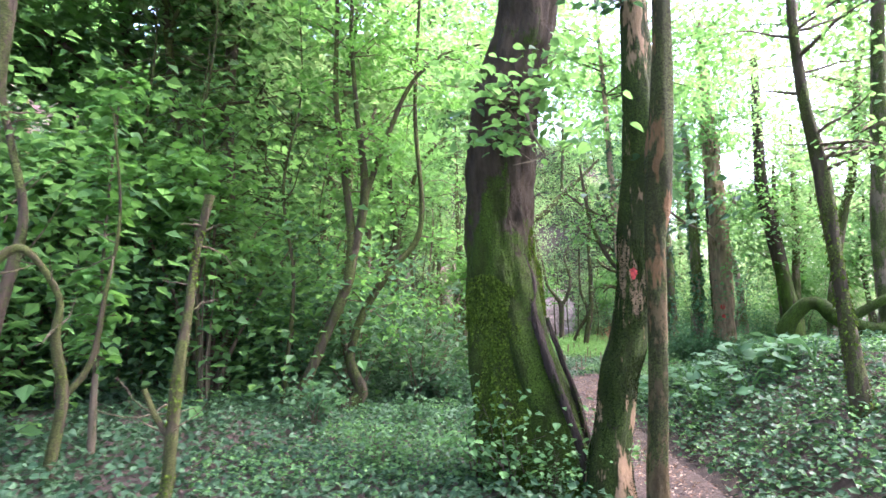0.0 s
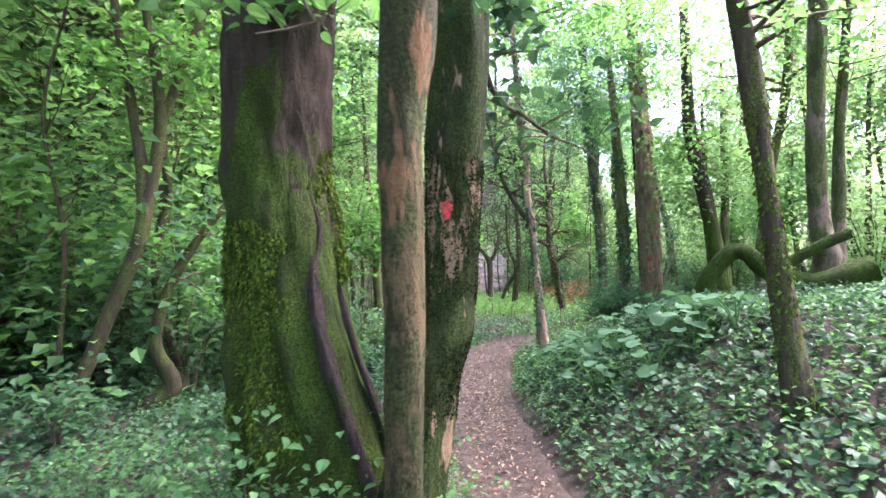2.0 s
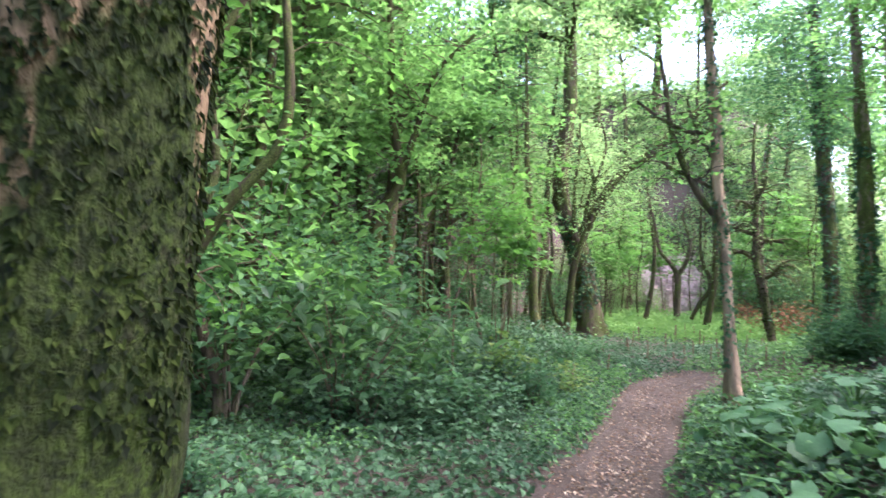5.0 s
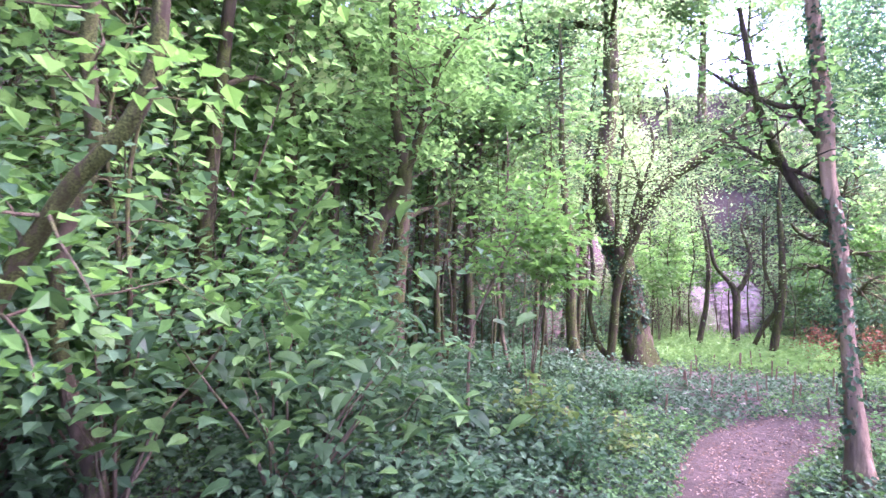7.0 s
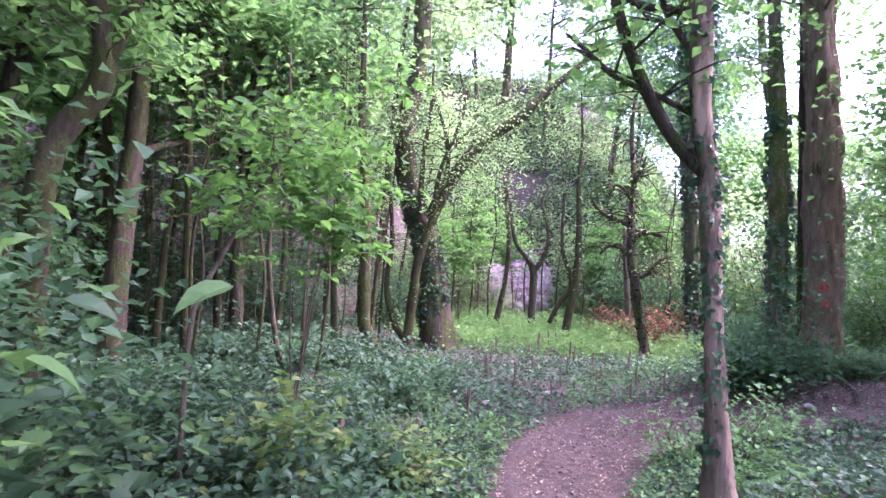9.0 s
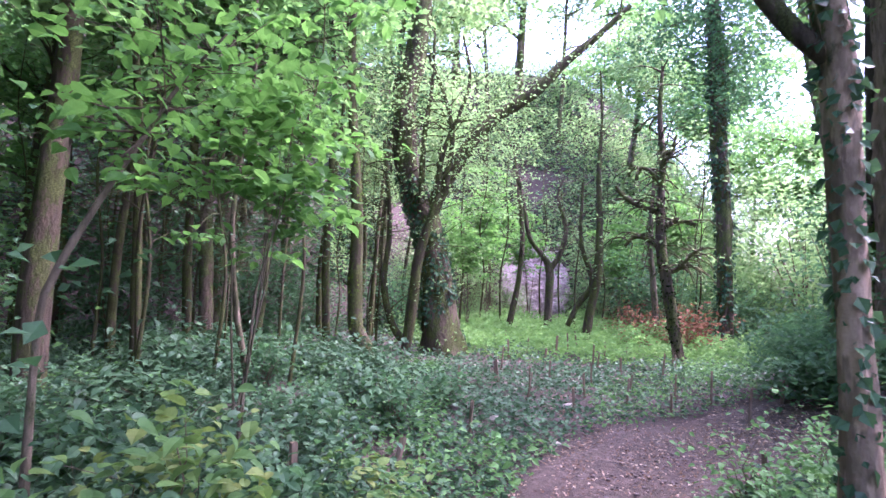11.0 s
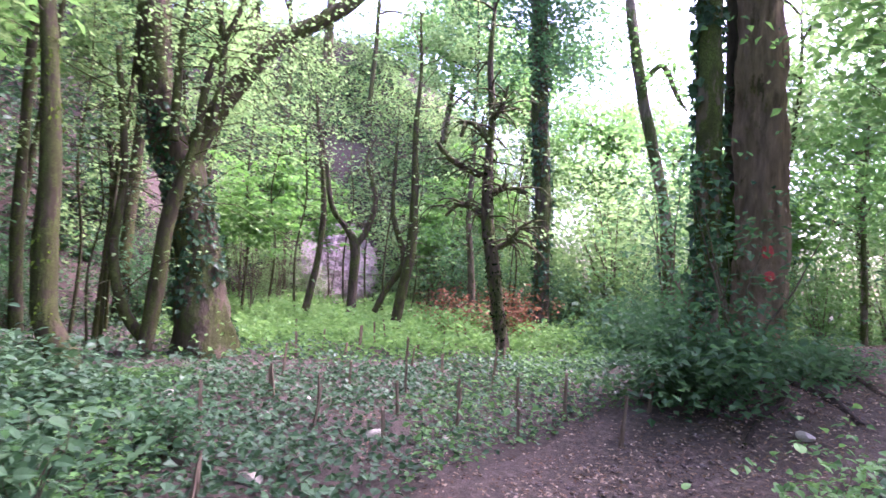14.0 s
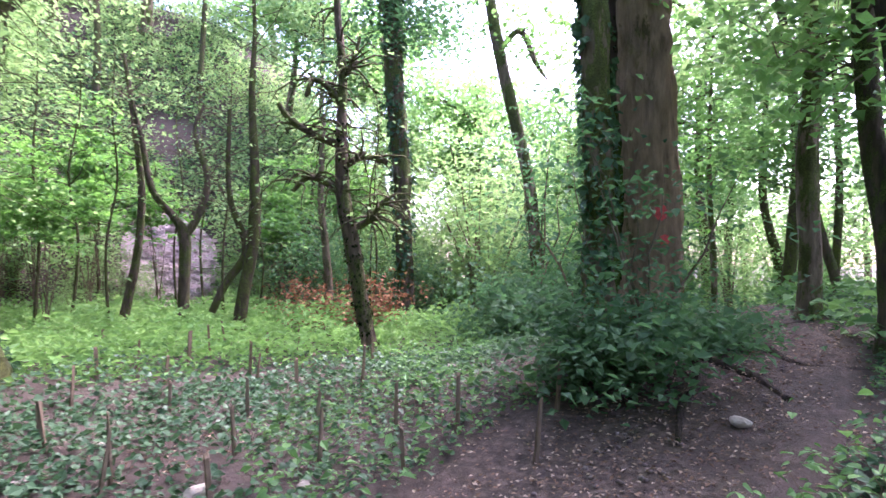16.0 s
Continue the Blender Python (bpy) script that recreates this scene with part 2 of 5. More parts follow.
def off_path(x, y):
    """Distance from the edge of the trodden path: below 0 on it."""
    x, y = np.atleast_1d(np.asarray(x, float)), np.atleast_1d(np.asarray(y, float))
    out = np.full(x.shape, 1e9)
    for px, py, pw in zip(_fx, _fy, _fw):
        out = np.minimum(out, np.hypot(x - px, y - py) - pw)
    return out


def rise(x, y):
    """Height of the ground."""
    x, y = np.asarray(x, float), np.asarray(y, float)
    z = np.interp(y, [-30, 5, 7, 9, 10.5, 12, 14, 16, 30, 60], [0.2, -.13, -.16, -.36, -.48, -.56, -.62, -.6, -.6, -.6])
    px = np.interp(y, WAY[:12, 1], WAY[:12, 0])
    d = x - px
    z = z + np.minimum(0.55 * np.maximum(0, d - 0.4), 0.82 + 0.05 * d) * (1 - smooth(8.5, 15, y))
    z = z + 0.17 * np.clip(x - 5.5, 0, 5) * smooth(12, 16, y) * (1 - smooth(17.5, 21, y))
    z = z + 0.25 * smooth(1.5, 6, -d) * np.exp(-((y - 8) / 9.0) ** 2)
    r, turn = np.hypot(x - 8, y - 15), np.degrees(np.arctan2(y - 15, x - 8)) % 360
    side = smooth(58, 85, turn) * (1 - smooth(205, 240, turn))
    z = z + side * np.minimum(0.85 * np.maximum(0, r - 15.5 + 1.2 * np.sin(turn / 9)), 16 + 0 * r)
    z = z + 0.03 * np.sin(x * 2.3 + y * 1.1) * np.sin(y * 1.9 - x) + 0.05 * np.sin(x * 0.9 + 1) * np.sin(y * 0.8)
    return z


def ground_at(x, y):
    return float(rise(x, y))


def raw_mesh(name, verts, faces, mat, even=True):
    """A mesh from arrays of corners and of faces with one number of corners."""
    me = bpy.data.meshes.new(name)
    verts, faces = np.asarray(verts, np.float32), np.asarray(faces, np.int32)
    n, k = faces.shape
    me.vertices.add(len(verts))
    me.vertices.foreach_set("co", verts.ravel())
    me.loops.add(n * k)
    me.loops.foreach_set("vertex_index", faces.ravel())
    me.polygons.add(n)
    me.polygons.foreach_set("loop_start", np.arange(0, n * k, k, dtype=np.int32))
    me.polygons.foreach_set("loop_total", np.full(n, k, np.int32))
    me.update(calc_edges=True)
    me.polygons.foreach_set("use_smooth", np.full(n, even))
    me.materials.append(mat)
    return me


def part(name, me, parent, label=""):
    ob = new(name, me)
    ob.parent = parent
    return tagged(ob, label) if label else ob


def thing(name, place, label, category, group="", kind=""):
    ob = new(name)
    ob.location = place
    return tagged(ob, label, category, group, kind)


def curve_points(pts, step):
    """Points with radius, glided through by a smooth curve."""
    p = np.asarray(pts, float)
    p = np.vstack([2 * p[0] - p[1], p, 2 * p[-1] - p[-2]])
    out = []
    for a, b, c, d in zip(p[:-3], p[1:-2], p[2:-1], p[3:]):
        n = max(1, int(np.linalg.norm((c - b)[:3]) / step))
        for k in np.linspace(0, 1, n, endpoint=False):
            out.append(0.5 * (2 * b + (c - a) * k + (2 * a - 5 * b + 4 * c - d) * k**2 + (3 * b - a - 3 * c + d) * k**3))
    out.append(p[-2])
    out = np.array(out)
    out[:, 3] = np.maximum(out[:, 3], 0.002)
    return out


def girth(a, s, rough, knot, seed, flute):
    """How far the bark stands out at an angle and a height: lumps, knots and flutes above the roots."""
    ca, sa = math.cos(a), math.sin(a)
    f = 1 + rough * (noise.noise((ca * 1.6 + seed, sa * 1.6, s * 1.3)) * 1.2 + 0.5 * noise.noise((ca * 4 + seed, sa * 4, s * 4.0)) + 0.3 * noise.noise((ca * 9, sa * 9 + seed, s * 8.0)))
    f += knot * max(0.0, noise.noise((ca + seed * 2, sa, s * 0.9)))
    if flute:
        f += flute * math.exp(-s * 0.55) * (0.6 * math.sin(5 * a + seed + 0.6 * s) + 0.4 * math.sin(9 * a + 2.1 * seed - 0.5 * s))
    return f


def tube(pts, sides=8, step=0.12, rough=0.12, knot=0.0, seed=0.0, flute=0.0):
    """Corners and faces of an uneven round limb along the points."""
    p = curve_points(pts, step)
    way = np.gradient(p[:, :3], axis=0) if len(p) > 2 else np.repeat((p[1:] - p[:1])[:, :3], 2, 0)
    way /= np.linalg.norm(way, axis=1)[:, None] + 1e-9
    side = np.cross(way, [0.3, 1.0, 0.1])
    side /= np.linalg.norm(side, axis=1)[:, None] + 1e-9
    top = np.cross(side, way)
    ang = np.linspace(0, 2 * math.pi, sides, endpoint=False)
    verts = np.zeros((len(p), sides, 3))
    for i in range(len(p)):
        s = np.linalg.norm(p[i, :3] - p[0, :3])
        for j, a in enumerate(ang):
            f = girth(a, s, rough, knot, seed, flute)
            verts[i, j] = p[i, :3] + p[i, 3] * f * (side[i] * math.cos(a) + top[i] * math.sin(a))
    n = len(p)
    idx = np.arange(n * sides).reshape(n, sides)
    faces = np.stack([idx[:-1], np.roll(idx[:-1], -1, 1), np.roll(idx[1:], -1, 1), idx[1:]], -1).reshape(-1, 4)
    extra = np.repeat([[rough, knot, seed, flute]], n, 0)
    return verts.reshape(-1, 3), faces, np.hstack([p, side, top, extra])


def joined(pieces):
    """One set of corners and faces out of several."""
    v, f, base = [], [], 0
    for verts, faces in pieces:
        v.append(verts)
        f.append(np.asarray(faces) + base)
        base += len(verts)
    return np.vstack(v), np.vstack(f)


def leaf_arrays(spots, ways, ups, lengths, widths, full=False):
    """Folded leaf blades: kite-shaped when far, rounder with a bent midrib when near."""
    spots, ways, ups = (np.asarray(a, float) for a in (spots, ways, ups))
    ways = ways / (np.linalg.norm(ways, axis=1)[:, None] + 1e-9)
    side = np.cross(ways, ups)
    side /= np.linalg.norm(side, axis=1)[:, None] + 1e-9
    up = np.cross(side, ways)
    L, W = np.asarray(lengths)[:, None], np.asarray(widths)[:, None]
    n = len(spots)
    if full:
        shape = [(0, 0, 0), (0.06, 0.26, 0.05), (0.28, 0.48, 0.09), (0.6, 0.4, 0.06), (0.83, 0.17, -0.04), (1, 0, -0.16), (0.83, -0.17, -0.04), (0.6, -0.4, 0.06), (0.28, -0.48, 0.09), (0.06, -0.26, 0.05), (0.45, 0, 0.0)]
        tri = [(10, k, (k + 1) % 10) for k in range(10)]
    else:
        shape = [(0, 0, 0), (0.45, 0.5, 0.12), (1, 0, -0.12), (0.45, -0.5, 0.12)]
        tri = [(0, 1, 2), (0, 2, 3)]
    verts = np.stack([spots + ways * L * a + side * W * b + up * L * c for a, b, c in shape], 1).reshape(-1, 3)
    faces = (np.arange(n)[:, None, None] * len(shape) + np.array(tri)[None]).reshape(-1, 3)
    return verts, faces


def leaf_mesh(name, spots, size, mat, flat=0.55, droop=0.25, full=False, slim=0.75, gen=None):
    g = gen or rng
    n = len(spots)
    turn = g.uniform(0, 2 * math.pi, n)
    ways = np.stack([np.cos(turn), np.sin(turn), g.normal(-droop, 0.3, n)], 1)
    ups = np.stack([g.normal(0, flat, n), g.normal(0, flat, n), np.ones(n)], 1)
    L = g.uniform(size * 0.6, size * 1.35, n)
    v, f = leaf_arrays(spots, ways, ups, L, L * slim * g.uniform(0.85, 1.15, n), full)
    return raw_mesh(name, v, f, mat, False)


def clumped(centres, per, spread, gen, squash=0.45):
    """Leaf places gathered in flat sprays round the centres."""
    c = np.repeat(np.asarray(centres, float), per, 0)
    return c + gen.normal(0, 1, c.shape) * np.array([spread, spread, spread * squash])


def branchlets(paths, count, reach, gen, lift=0.35, start=0.25, r=0.012, droop=0.0):
    """Fine branches off the given limbs: pieces of geometry, and the places where leaves sit."""
    pieces, tips = [], []
    for _ in range(count):
        p = paths[gen.integers(len(paths))]
        k = int(gen.uniform(start, 1) * (len(p) - 1))
        a = gen.uniform(0, 2 * math.pi)
        L = reach * gen.uniform(0.4, 1.1)
        at = p[k, :3].copy()
        way = np.array([math.cos(a), math.sin(a), lift + gen.normal(0, 0.25)])
        rad = min(r, p[k, 3] * 0.6) * gen.uniform(0.7, 1.2)
        pts = [(*at, rad)]
        for i in range(1, 5):
            way = way + gen.normal(0, 0.22, 3) - np.array([0, 0, droop * i * 0.3])
            way /= np.linalg.norm(way)
            at = at + way * L / 4
            pts.append((*at, max(0.003, rad * (1 - i / 4.6))))
            if i > 1:
                tips.append(at.copy())
        v, f, _p = tube(pts, 4, L / 6, 0.15, 0, gen.uniform(0, 50))
        pieces.append((v, f))
    return pieces, np.array(tips)


def limb_mesh(name, pts, base, mat, sides=8, step=0.12, rough=0.14, knot=0.0, flute=0.0):
    p = np.array(pts, float)
    p[:, :3] -= base
    v, f, path = tube(p, sides, step, rough, knot, p[0, 0] * 3.1 + p[-1, 2], flute)
    return raw_mesh(name, v, f, mat), path


def rooted(pts, flare=1.25):
    """The trunk carried down into the ground."""
    x, y, z, r = pts[0]
    g = ground_at(x, y)
    if z > g - 0.02:
        return [(x, y, g - 0.15, r * flare * 1.1), (x, y, g + 0.02, r * flare)] + [q for q in pts if q[2] > g + 0.1]
    return list(pts)


def on_bark(path, count, gen, low=0.0, high=1.0, out=1.0):
    """Places and outward ways on the surface of a limb."""
    k = gen.uniform(low, high, count) * (len(path) - 1)
    i = np.minimum(k.astype(int), len(path) - 2)
    f = (k - i)[:, None]
    at = path[i] * (1 - f) + path[i + 1] * f
    a = gen.uniform(0, 2 * math.pi, count)
    ways = at[:, 4:7] * np.cos(a)[:, None] + at[:, 7:10] * np.sin(a)[:, None]
    along = np.linalg.norm(at[:, :3] - path[0, :3], axis=1)
    f = np.array([girth(q, s, *path[0, 10:14]) for q, s in zip(a, along)])[:, None]
    return at[:, :3] + ways * at[:, 3:4] * f * out, ways


def bark_cover(name, path, count, size, mat, gen, low=0.0, high=1.0, hang=0.6, out=1.0, full=False, slim=0.8, mask=None):
    """Moss fronds or ivy leaves lying over a trunk."""
    spots, ways = on_bark(path, count, gen, low, high, out)
    if mask:
        top = path[min(int(high * len(path)), len(path) - 1), 2]
        fade = np.clip((spots[:, 2] - 0.55 * top) / (0.45 * abs(top) + 0.01), 0, 1)
        keep = np.array([noise.noise(Vector(s * mask)) > -0.08 + 0.6 * k for s, k in zip(spots, fade)])
        spots, ways = spots[keep], ways[keep]
    n = len(spots)
    point = ways * gen.uniform(0.15, 0.7, n)[:, None] + gen.normal(0, 0.35, (n, 3)) - np.array([0, 0, hang])
    L = gen.uniform(size * 0.5, size * 1.4, n)
    v, f = leaf_arrays(spots - ways * 0.004, point, ways + gen.normal(0, 0.3, (n, 3)), L, L * slim, full)
    return raw_mesh(name, v, f, mat, False)


def tree(name, label, trunk, limbs=(), mat=None, limb_mat=None, category="tree", group="", sides=14, step=0.12, rough=0.16, knot=0.0, twigs=0, reach=1.2, lift=0.35, start=0.35,
         leaves=0, leaf=0.1, leaf_mat=None, spread=0.22, droop=0.0, twig_r=0.012, seed=1, flare=1.3, ivy=0, ivy_range=(0.0, 0.8), ivy_size=0.07, moss=0, moss_size=0.03, moss_mat=None, full=False, flute=0.0, moss_high=0.75):
    """A tree: trunk, each main limb, its twigs, its crown of leaves, and ivy or moss that clothes the trunk."""
    g = np.random.default_rng(seed)
    pts = rooted(trunk, flare)
    base = np.array([pts[0][0], pts[0][1], ground_at(pts[0][0], pts[0][1])])
    top = thing(name, base, label, category, group)
    me, path = limb_mesh("trunk", pts, base, mat or M_BARK, sides, step, rough, knot, flute)
    part("trunk", me, top)
    paths = [path]
    for q in limbs:
        me, p = limb_mesh("limb", q, base, limb_mat or mat or M_LIMB, 8, 0.1, 0.2)
        part("limb", me, top)
        paths.append(p)
    spots = None
    if twigs:
        main = [p for p in paths[1:]] + [path[int(len(path) * start):]]
        pieces, spots = branchlets(main, twigs, reach, g, lift, 0.2, twig_r, droop)
        v, f = joined(pieces)
        tagged(part("twig_mass", raw_mesh("twig_mass", v, f, limb_mat or M_TWIG), top), kind="stuff")
    if leaves and spots is not None:
        per = max(1, leaves // len(spots))
        part("crown", leaf_mesh("crown", clumped(spots, per, spread, g), leaf, leaf_mat or M_LEAF, 0.5, 0.25, full, 0.75, g), top)
    if ivy:
        part("ivy", bark_cover("ivy", path, ivy, ivy_size, M_IVY, g, ivy_range[0], ivy_range[1], 0.5, 1.06, False, 0.9, 1.1), top, "dark green ivy leaves")["kind"] = "stuff"
    if moss:
        part("moss", bark_cover("moss", path, moss, moss_size, moss_mat or M_MOSS, g, 0.0, moss_high, 0.9, 1.0, False, 0.62, 1.7), top, "green hanging moss")["kind"] = "stuff"
    return top, path


def shade_crown(top, path, low, high, radius, limbs, leaves, leaf, mat, bark, seed, turn=(0, 360)):
    """A crown high over the path, mostly unseen and added for its shade: spreading limbs off the upper trunk and leaf
    sprays along them.
    """
    g = np.random.default_rng(seed)
    heights = path[:, 2] + top.location.z
    tips = []
    for _ in range(limbs):
        row = path[np.argmin(np.abs(heights - g.uniform(low, high)))]
        a, L = radians(g.uniform(*turn)), radius * g.uniform(0.6, 1.1)
        way = np.array([math.cos(a), math.sin(a), 0.0])
        pts = []
        for k in (0, 0.25, 0.5, 0.75, 1):
            q = row[:3] + way * L * k + np.array([0, 0, L * (0.45 * k - 0.2 * k * k)]) + g.normal(0, 0.14, 3) * k
            pts.append((*q, max(0.008, row[3] * 0.45 * (1.1 - k))))
            if k > 0.2:
                tips += [q + g.normal(0, 1, 3) * np.array([0.7, 0.7, 0.3]) for _ in range(7)]
        v, f, _p = tube(pts, 7, 0.3, 0.2, 0, g.uniform(0, 40))
        part("limb", raw_mesh("limb", v, f, bark), top)
    spots = clumped(tips, max(1, leaves // len(tips)), 0.32, g, 0.35)
    part("crown", leaf_mesh("crown", spots, leaf, mat, 0.4, 0.25, False, 0.8, g), top)


# ---- limbs of the single trees: x, y, z, radius ----
BIG_MOSSY = [(0.67, 4.7, -0.27, 0.385), (0.61, 4.75, 0.13, 0.356), (0.53, 4.82, 0.58, 0.325), (0.46, 4.92, 1.16, 0.291), (0.4, 5.03, 2.03, 0.301), (0.47, 5.06, 3.11, 0.298), (0.65, 5.08, 3.89, 0.265), (0.73, 5.07, 4.57, 0.251), (0.79, 5.06, 5.38, 0.235), (0.83, 5.06, 7.19, 0.199), (0.87, 5.05, 9.77, 0.133)]
RED_BLAZE = [(1.12, 4.1, 0.2, 0.15), (1.18, 4.12, 0.53, 0.138), (1.22, 4.14, 0.83, 0.138), (1.29, 4.15, 1.04, 0.138), (1.33, 4.15, 1.36, 0.126), (1.35, 4.15, 1.69, 0.126), (1.38, 4.15, 2.02, 0.134), (1.41, 4.14, 2.35, 0.132), (1.42, 4.14, 2.8, 0.122), (1.4, 4.15, 3.48, 0.106), (1.38, 4.15, 4.63, 0.068)]
POLE = [(1.04, 2.95, 0.41, 0.055), (1.05, 2.95, 0.6, 0.052), (1.06, 2.95, 1.06, 0.053), (1.06, 2.95, 1.43, 0.052), (1.06, 2.95, 1.69, 0.054), (1.08, 2.95, 1.9, 0.067), (1.09, 2.94, 2.18, 0.073), (1.11, 2.94, 2.47, 0.068), (1.12, 2.94, 2.95, 0.057), (1.12, 2.94, 3.74, 0.039)]
LEANING = [(3.19, 4.27, 0.32, 0.086), (3.15, 4.3, 0.74, 0.068), (3.11, 4.33, 1.2, 0.055), (3.07, 4.36, 1.71, 0.05), (3.03, 4.39, 2.23, 0.059), (2.99, 4.42, 2.66, 0.051), (2.95, 4.45, 2.95, 0.046), (2.9, 4.48, 3.51, 0.041), (2.87, 4.51, 4.44, 0.026)]
HAZEL_A = [(-1.98, 7.18, -0.25, 0.074), (-1.83, 7.22, 0.16, 0.071), (-1.57, 7.27, 0.79, 0.068), (-1.24, 7.35, 1.8, 0.074), (-1.33, 7.33, 2.84, 0.047), (-1.48, 7.29, 3.97, 0.037), (-1.5, 7.29, 5.37, 0.028), (-1.58, 7.27, 6.57, 0.02)]
HAZEL_B = [(-1.25, 7.35, 1.73, 0.066), (-1.09, 7.38, 2.78, 0.061), (-1.23, 7.35, 3.99, 0.034), (-1.31, 7.33, 5.24, 0.028), (-1.21, 7.36, 6.63, 0.017)]
HAZEL_C = [(-1.07, 7.39, 2.74, 0.045), (-0.78, 7.45, 3.64, 0.038), (-0.48, 7.52, 4.34, 0.029), (-0.02, 7.62, 4.8, 0.024), (0.46, 7.73, 4.98, 0.015)]
HAZEL_D = [(-1.43, 7.65, -0.16, 0.095), (-1.11, 7.71, 0.12, 0.091), (-1.27, 7.68, 0.54, 0.068), (-1.13, 7.71, 1.14, 0.057), (-0.77, 7.78, 1.75, 0.046), (-0.35, 7.85, 2.4, 0.041), (-0.45, 7.84, 4.01, 0.03), (-0.41, 7.84, 5.69, 0.025)]
DEAD_STEM = [(-1.84, 3.38, -0.02, 0.04), (-1.8, 3.41, 0.2, 0.037), (-1.78, 3.41, 0.53, 0.035), (-1.76, 3.42, 0.91, 0.028), (-1.73, 3.44, 1.25, 0.025), (-1.7, 3.45, 1.62, 0.021), (-1.64, 3.48, 2.0, 0.029)]
DEAD_STEM_B = [(-1.81, 3.41, 0.5, 0.022), (-1.88, 3.37, 0.63, 0.019), (-1.94, 3.35, 0.78, 0.017)]
SAPL_A = [(-2.85, 3.86, -0.24, 0.034), (-2.81, 3.89, 0.17, 0.037), (-2.76, 3.92, 0.62, 0.035), (-2.81, 3.87, 1.05, 0.031), (-2.81, 3.87, 1.35, 0.023), (-3.03, 3.75, 1.67, 0.028), (-3.26, 3.62, 1.35, 0.026)]
SAPL_B = [(-2.87, 4.08, 0.59, 0.026), (-2.72, 4.16, 0.86, 0.024), (-2.66, 4.19, 1.37, 0.016), (-2.6, 4.22, 1.97, 0.011), (-2.67, 4.17, 2.76, 0.007)]
SAPL_C = [(-2.84, 4.4, -0.27, 0.028), (-2.82, 4.41, 0.15, 0.03), (-2.82, 4.41, 0.62, 0.025), (-2.81, 4.41, 1.19, 0.014), (-2.81, 4.41, 1.91, 0.011), (-2.76, 4.43, 3.18, 0.007)]
SAPL_D = [(-3.45, 4.1, 0.86, 0.056), (-3.36, 4.17, 1.53, 0.044), (-3.32, 4.2, 1.97, 0.035), (-3.42, 4.13, 2.55, 0.031), (-3.48, 4.08, 2.94, 0.037), (-3.48, 4.07, 3.6, 0.07), (-3.51, 4.07, 4.52, 0.106)]
BOUGH_LOW = [(-3.82, 4.39, 1.05, 0.044), (-3.42, 4.54, 1.28, 0.041), (-3.02, 4.69, 1.56, 0.038), (-2.72, 4.81, 1.84, 0.034), (-2.25, 4.98, 1.97, 0.03), (-1.93, 5.1, 1.83, 0.023), (-1.64, 5.21, 1.68, 0.016)]
RED_A = [(8.56, 17.45, -0.24, 0.429), (8.61, 17.39, 0.23, 0.329), (8.64, 17.36, 0.89, 0.283), (8.63, 17.37, 2.07, 0.271), (8.6, 17.4, 3.08, 0.266), (8.57, 17.43, 4.09, 0.254), (8.52, 17.5, 5.46, 0.236), (8.43, 17.61, 7.58, 0.171), (8.33, 17.71, 10.48, 0.087)]
RED_B = [(7.9, 17.41, -0.16, 0.189), (7.89, 17.42, 0.6, 0.146), (7.9, 17.41, 1.36, 0.139), (7.86, 17.45, 2.64, 0.134), (7.83, 17.48, 3.94, 0.129), (7.77, 17.55, 5.26, 0.11), (7.67, 17.65, 7.29, 0.072)]
RED_C = [(8.59, 17.61, 0.06, 0.135), (8.55, 17.64, 1.08, 0.115), (8.51, 17.68, 2.44, 0.116), (8.5, 17.7, 3.48, 0.117), (8.46, 17.74, 4.88, 0.104), (8.39, 17.83, 7.03, 0.056)]
PT = [(3.93, 11.79, -0.3, 0.116), (3.89, 11.81, 0.1, 0.098), (3.86, 11.82, 0.6, 0.068), (3.82, 11.84, 1.28, 0.065), (3.77, 11.86, 1.98, 0.069), (3.71, 11.89, 2.45, 0.070), (3.69, 11.9, 3.07, 0.070), (3.64, 11.92, 3.65, 0.066), (3.59, 11.95, 4.38, 0.055), (3.5, 11.99, 5.88, 0.044), (3.4, 12.05, 7.4, 0.033), (3.3, 12.1, 9.0, 0.016)]
PT_LIMB = [(3.76, 11.87, 2.02, 0.051), (3.62, 11.93, 2.17, 0.047), (3.47, 12.01, 2.44, 0.048), (3.31, 12.08, 2.81, 0.044), (3.17, 12.15, 3.27, 0.04), (3.1, 12.18, 3.73, 0.035), (3.01, 12.22, 4.35, 0.023)]
PT_BR1 = [(3.65, 11.92, 3.17, 0.033), (3.36, 12.06, 3.24, 0.029), (3.09, 12.19, 3.42, 0.027), (2.86, 12.29, 3.62, 0.023), (2.72, 12.36, 3.76, 0.015)]
PT_BR2 = [(3.67, 11.91, 2.44, 0.028), (3.38, 12.05, 2.63, 0.024), (3.17, 12.15, 2.75, 0.022), (2.93, 12.26, 3.01, 0.018), (2.84, 12.31, 3.1, 0.01)]
PT_BR3 = [(3.68, 11.91, 2.83, 0.033), (3.53, 11.98, 3.08, 0.024), (3.41, 12.03, 3.39, 0.019), (3.34, 12.07, 3.69, 0.015)]
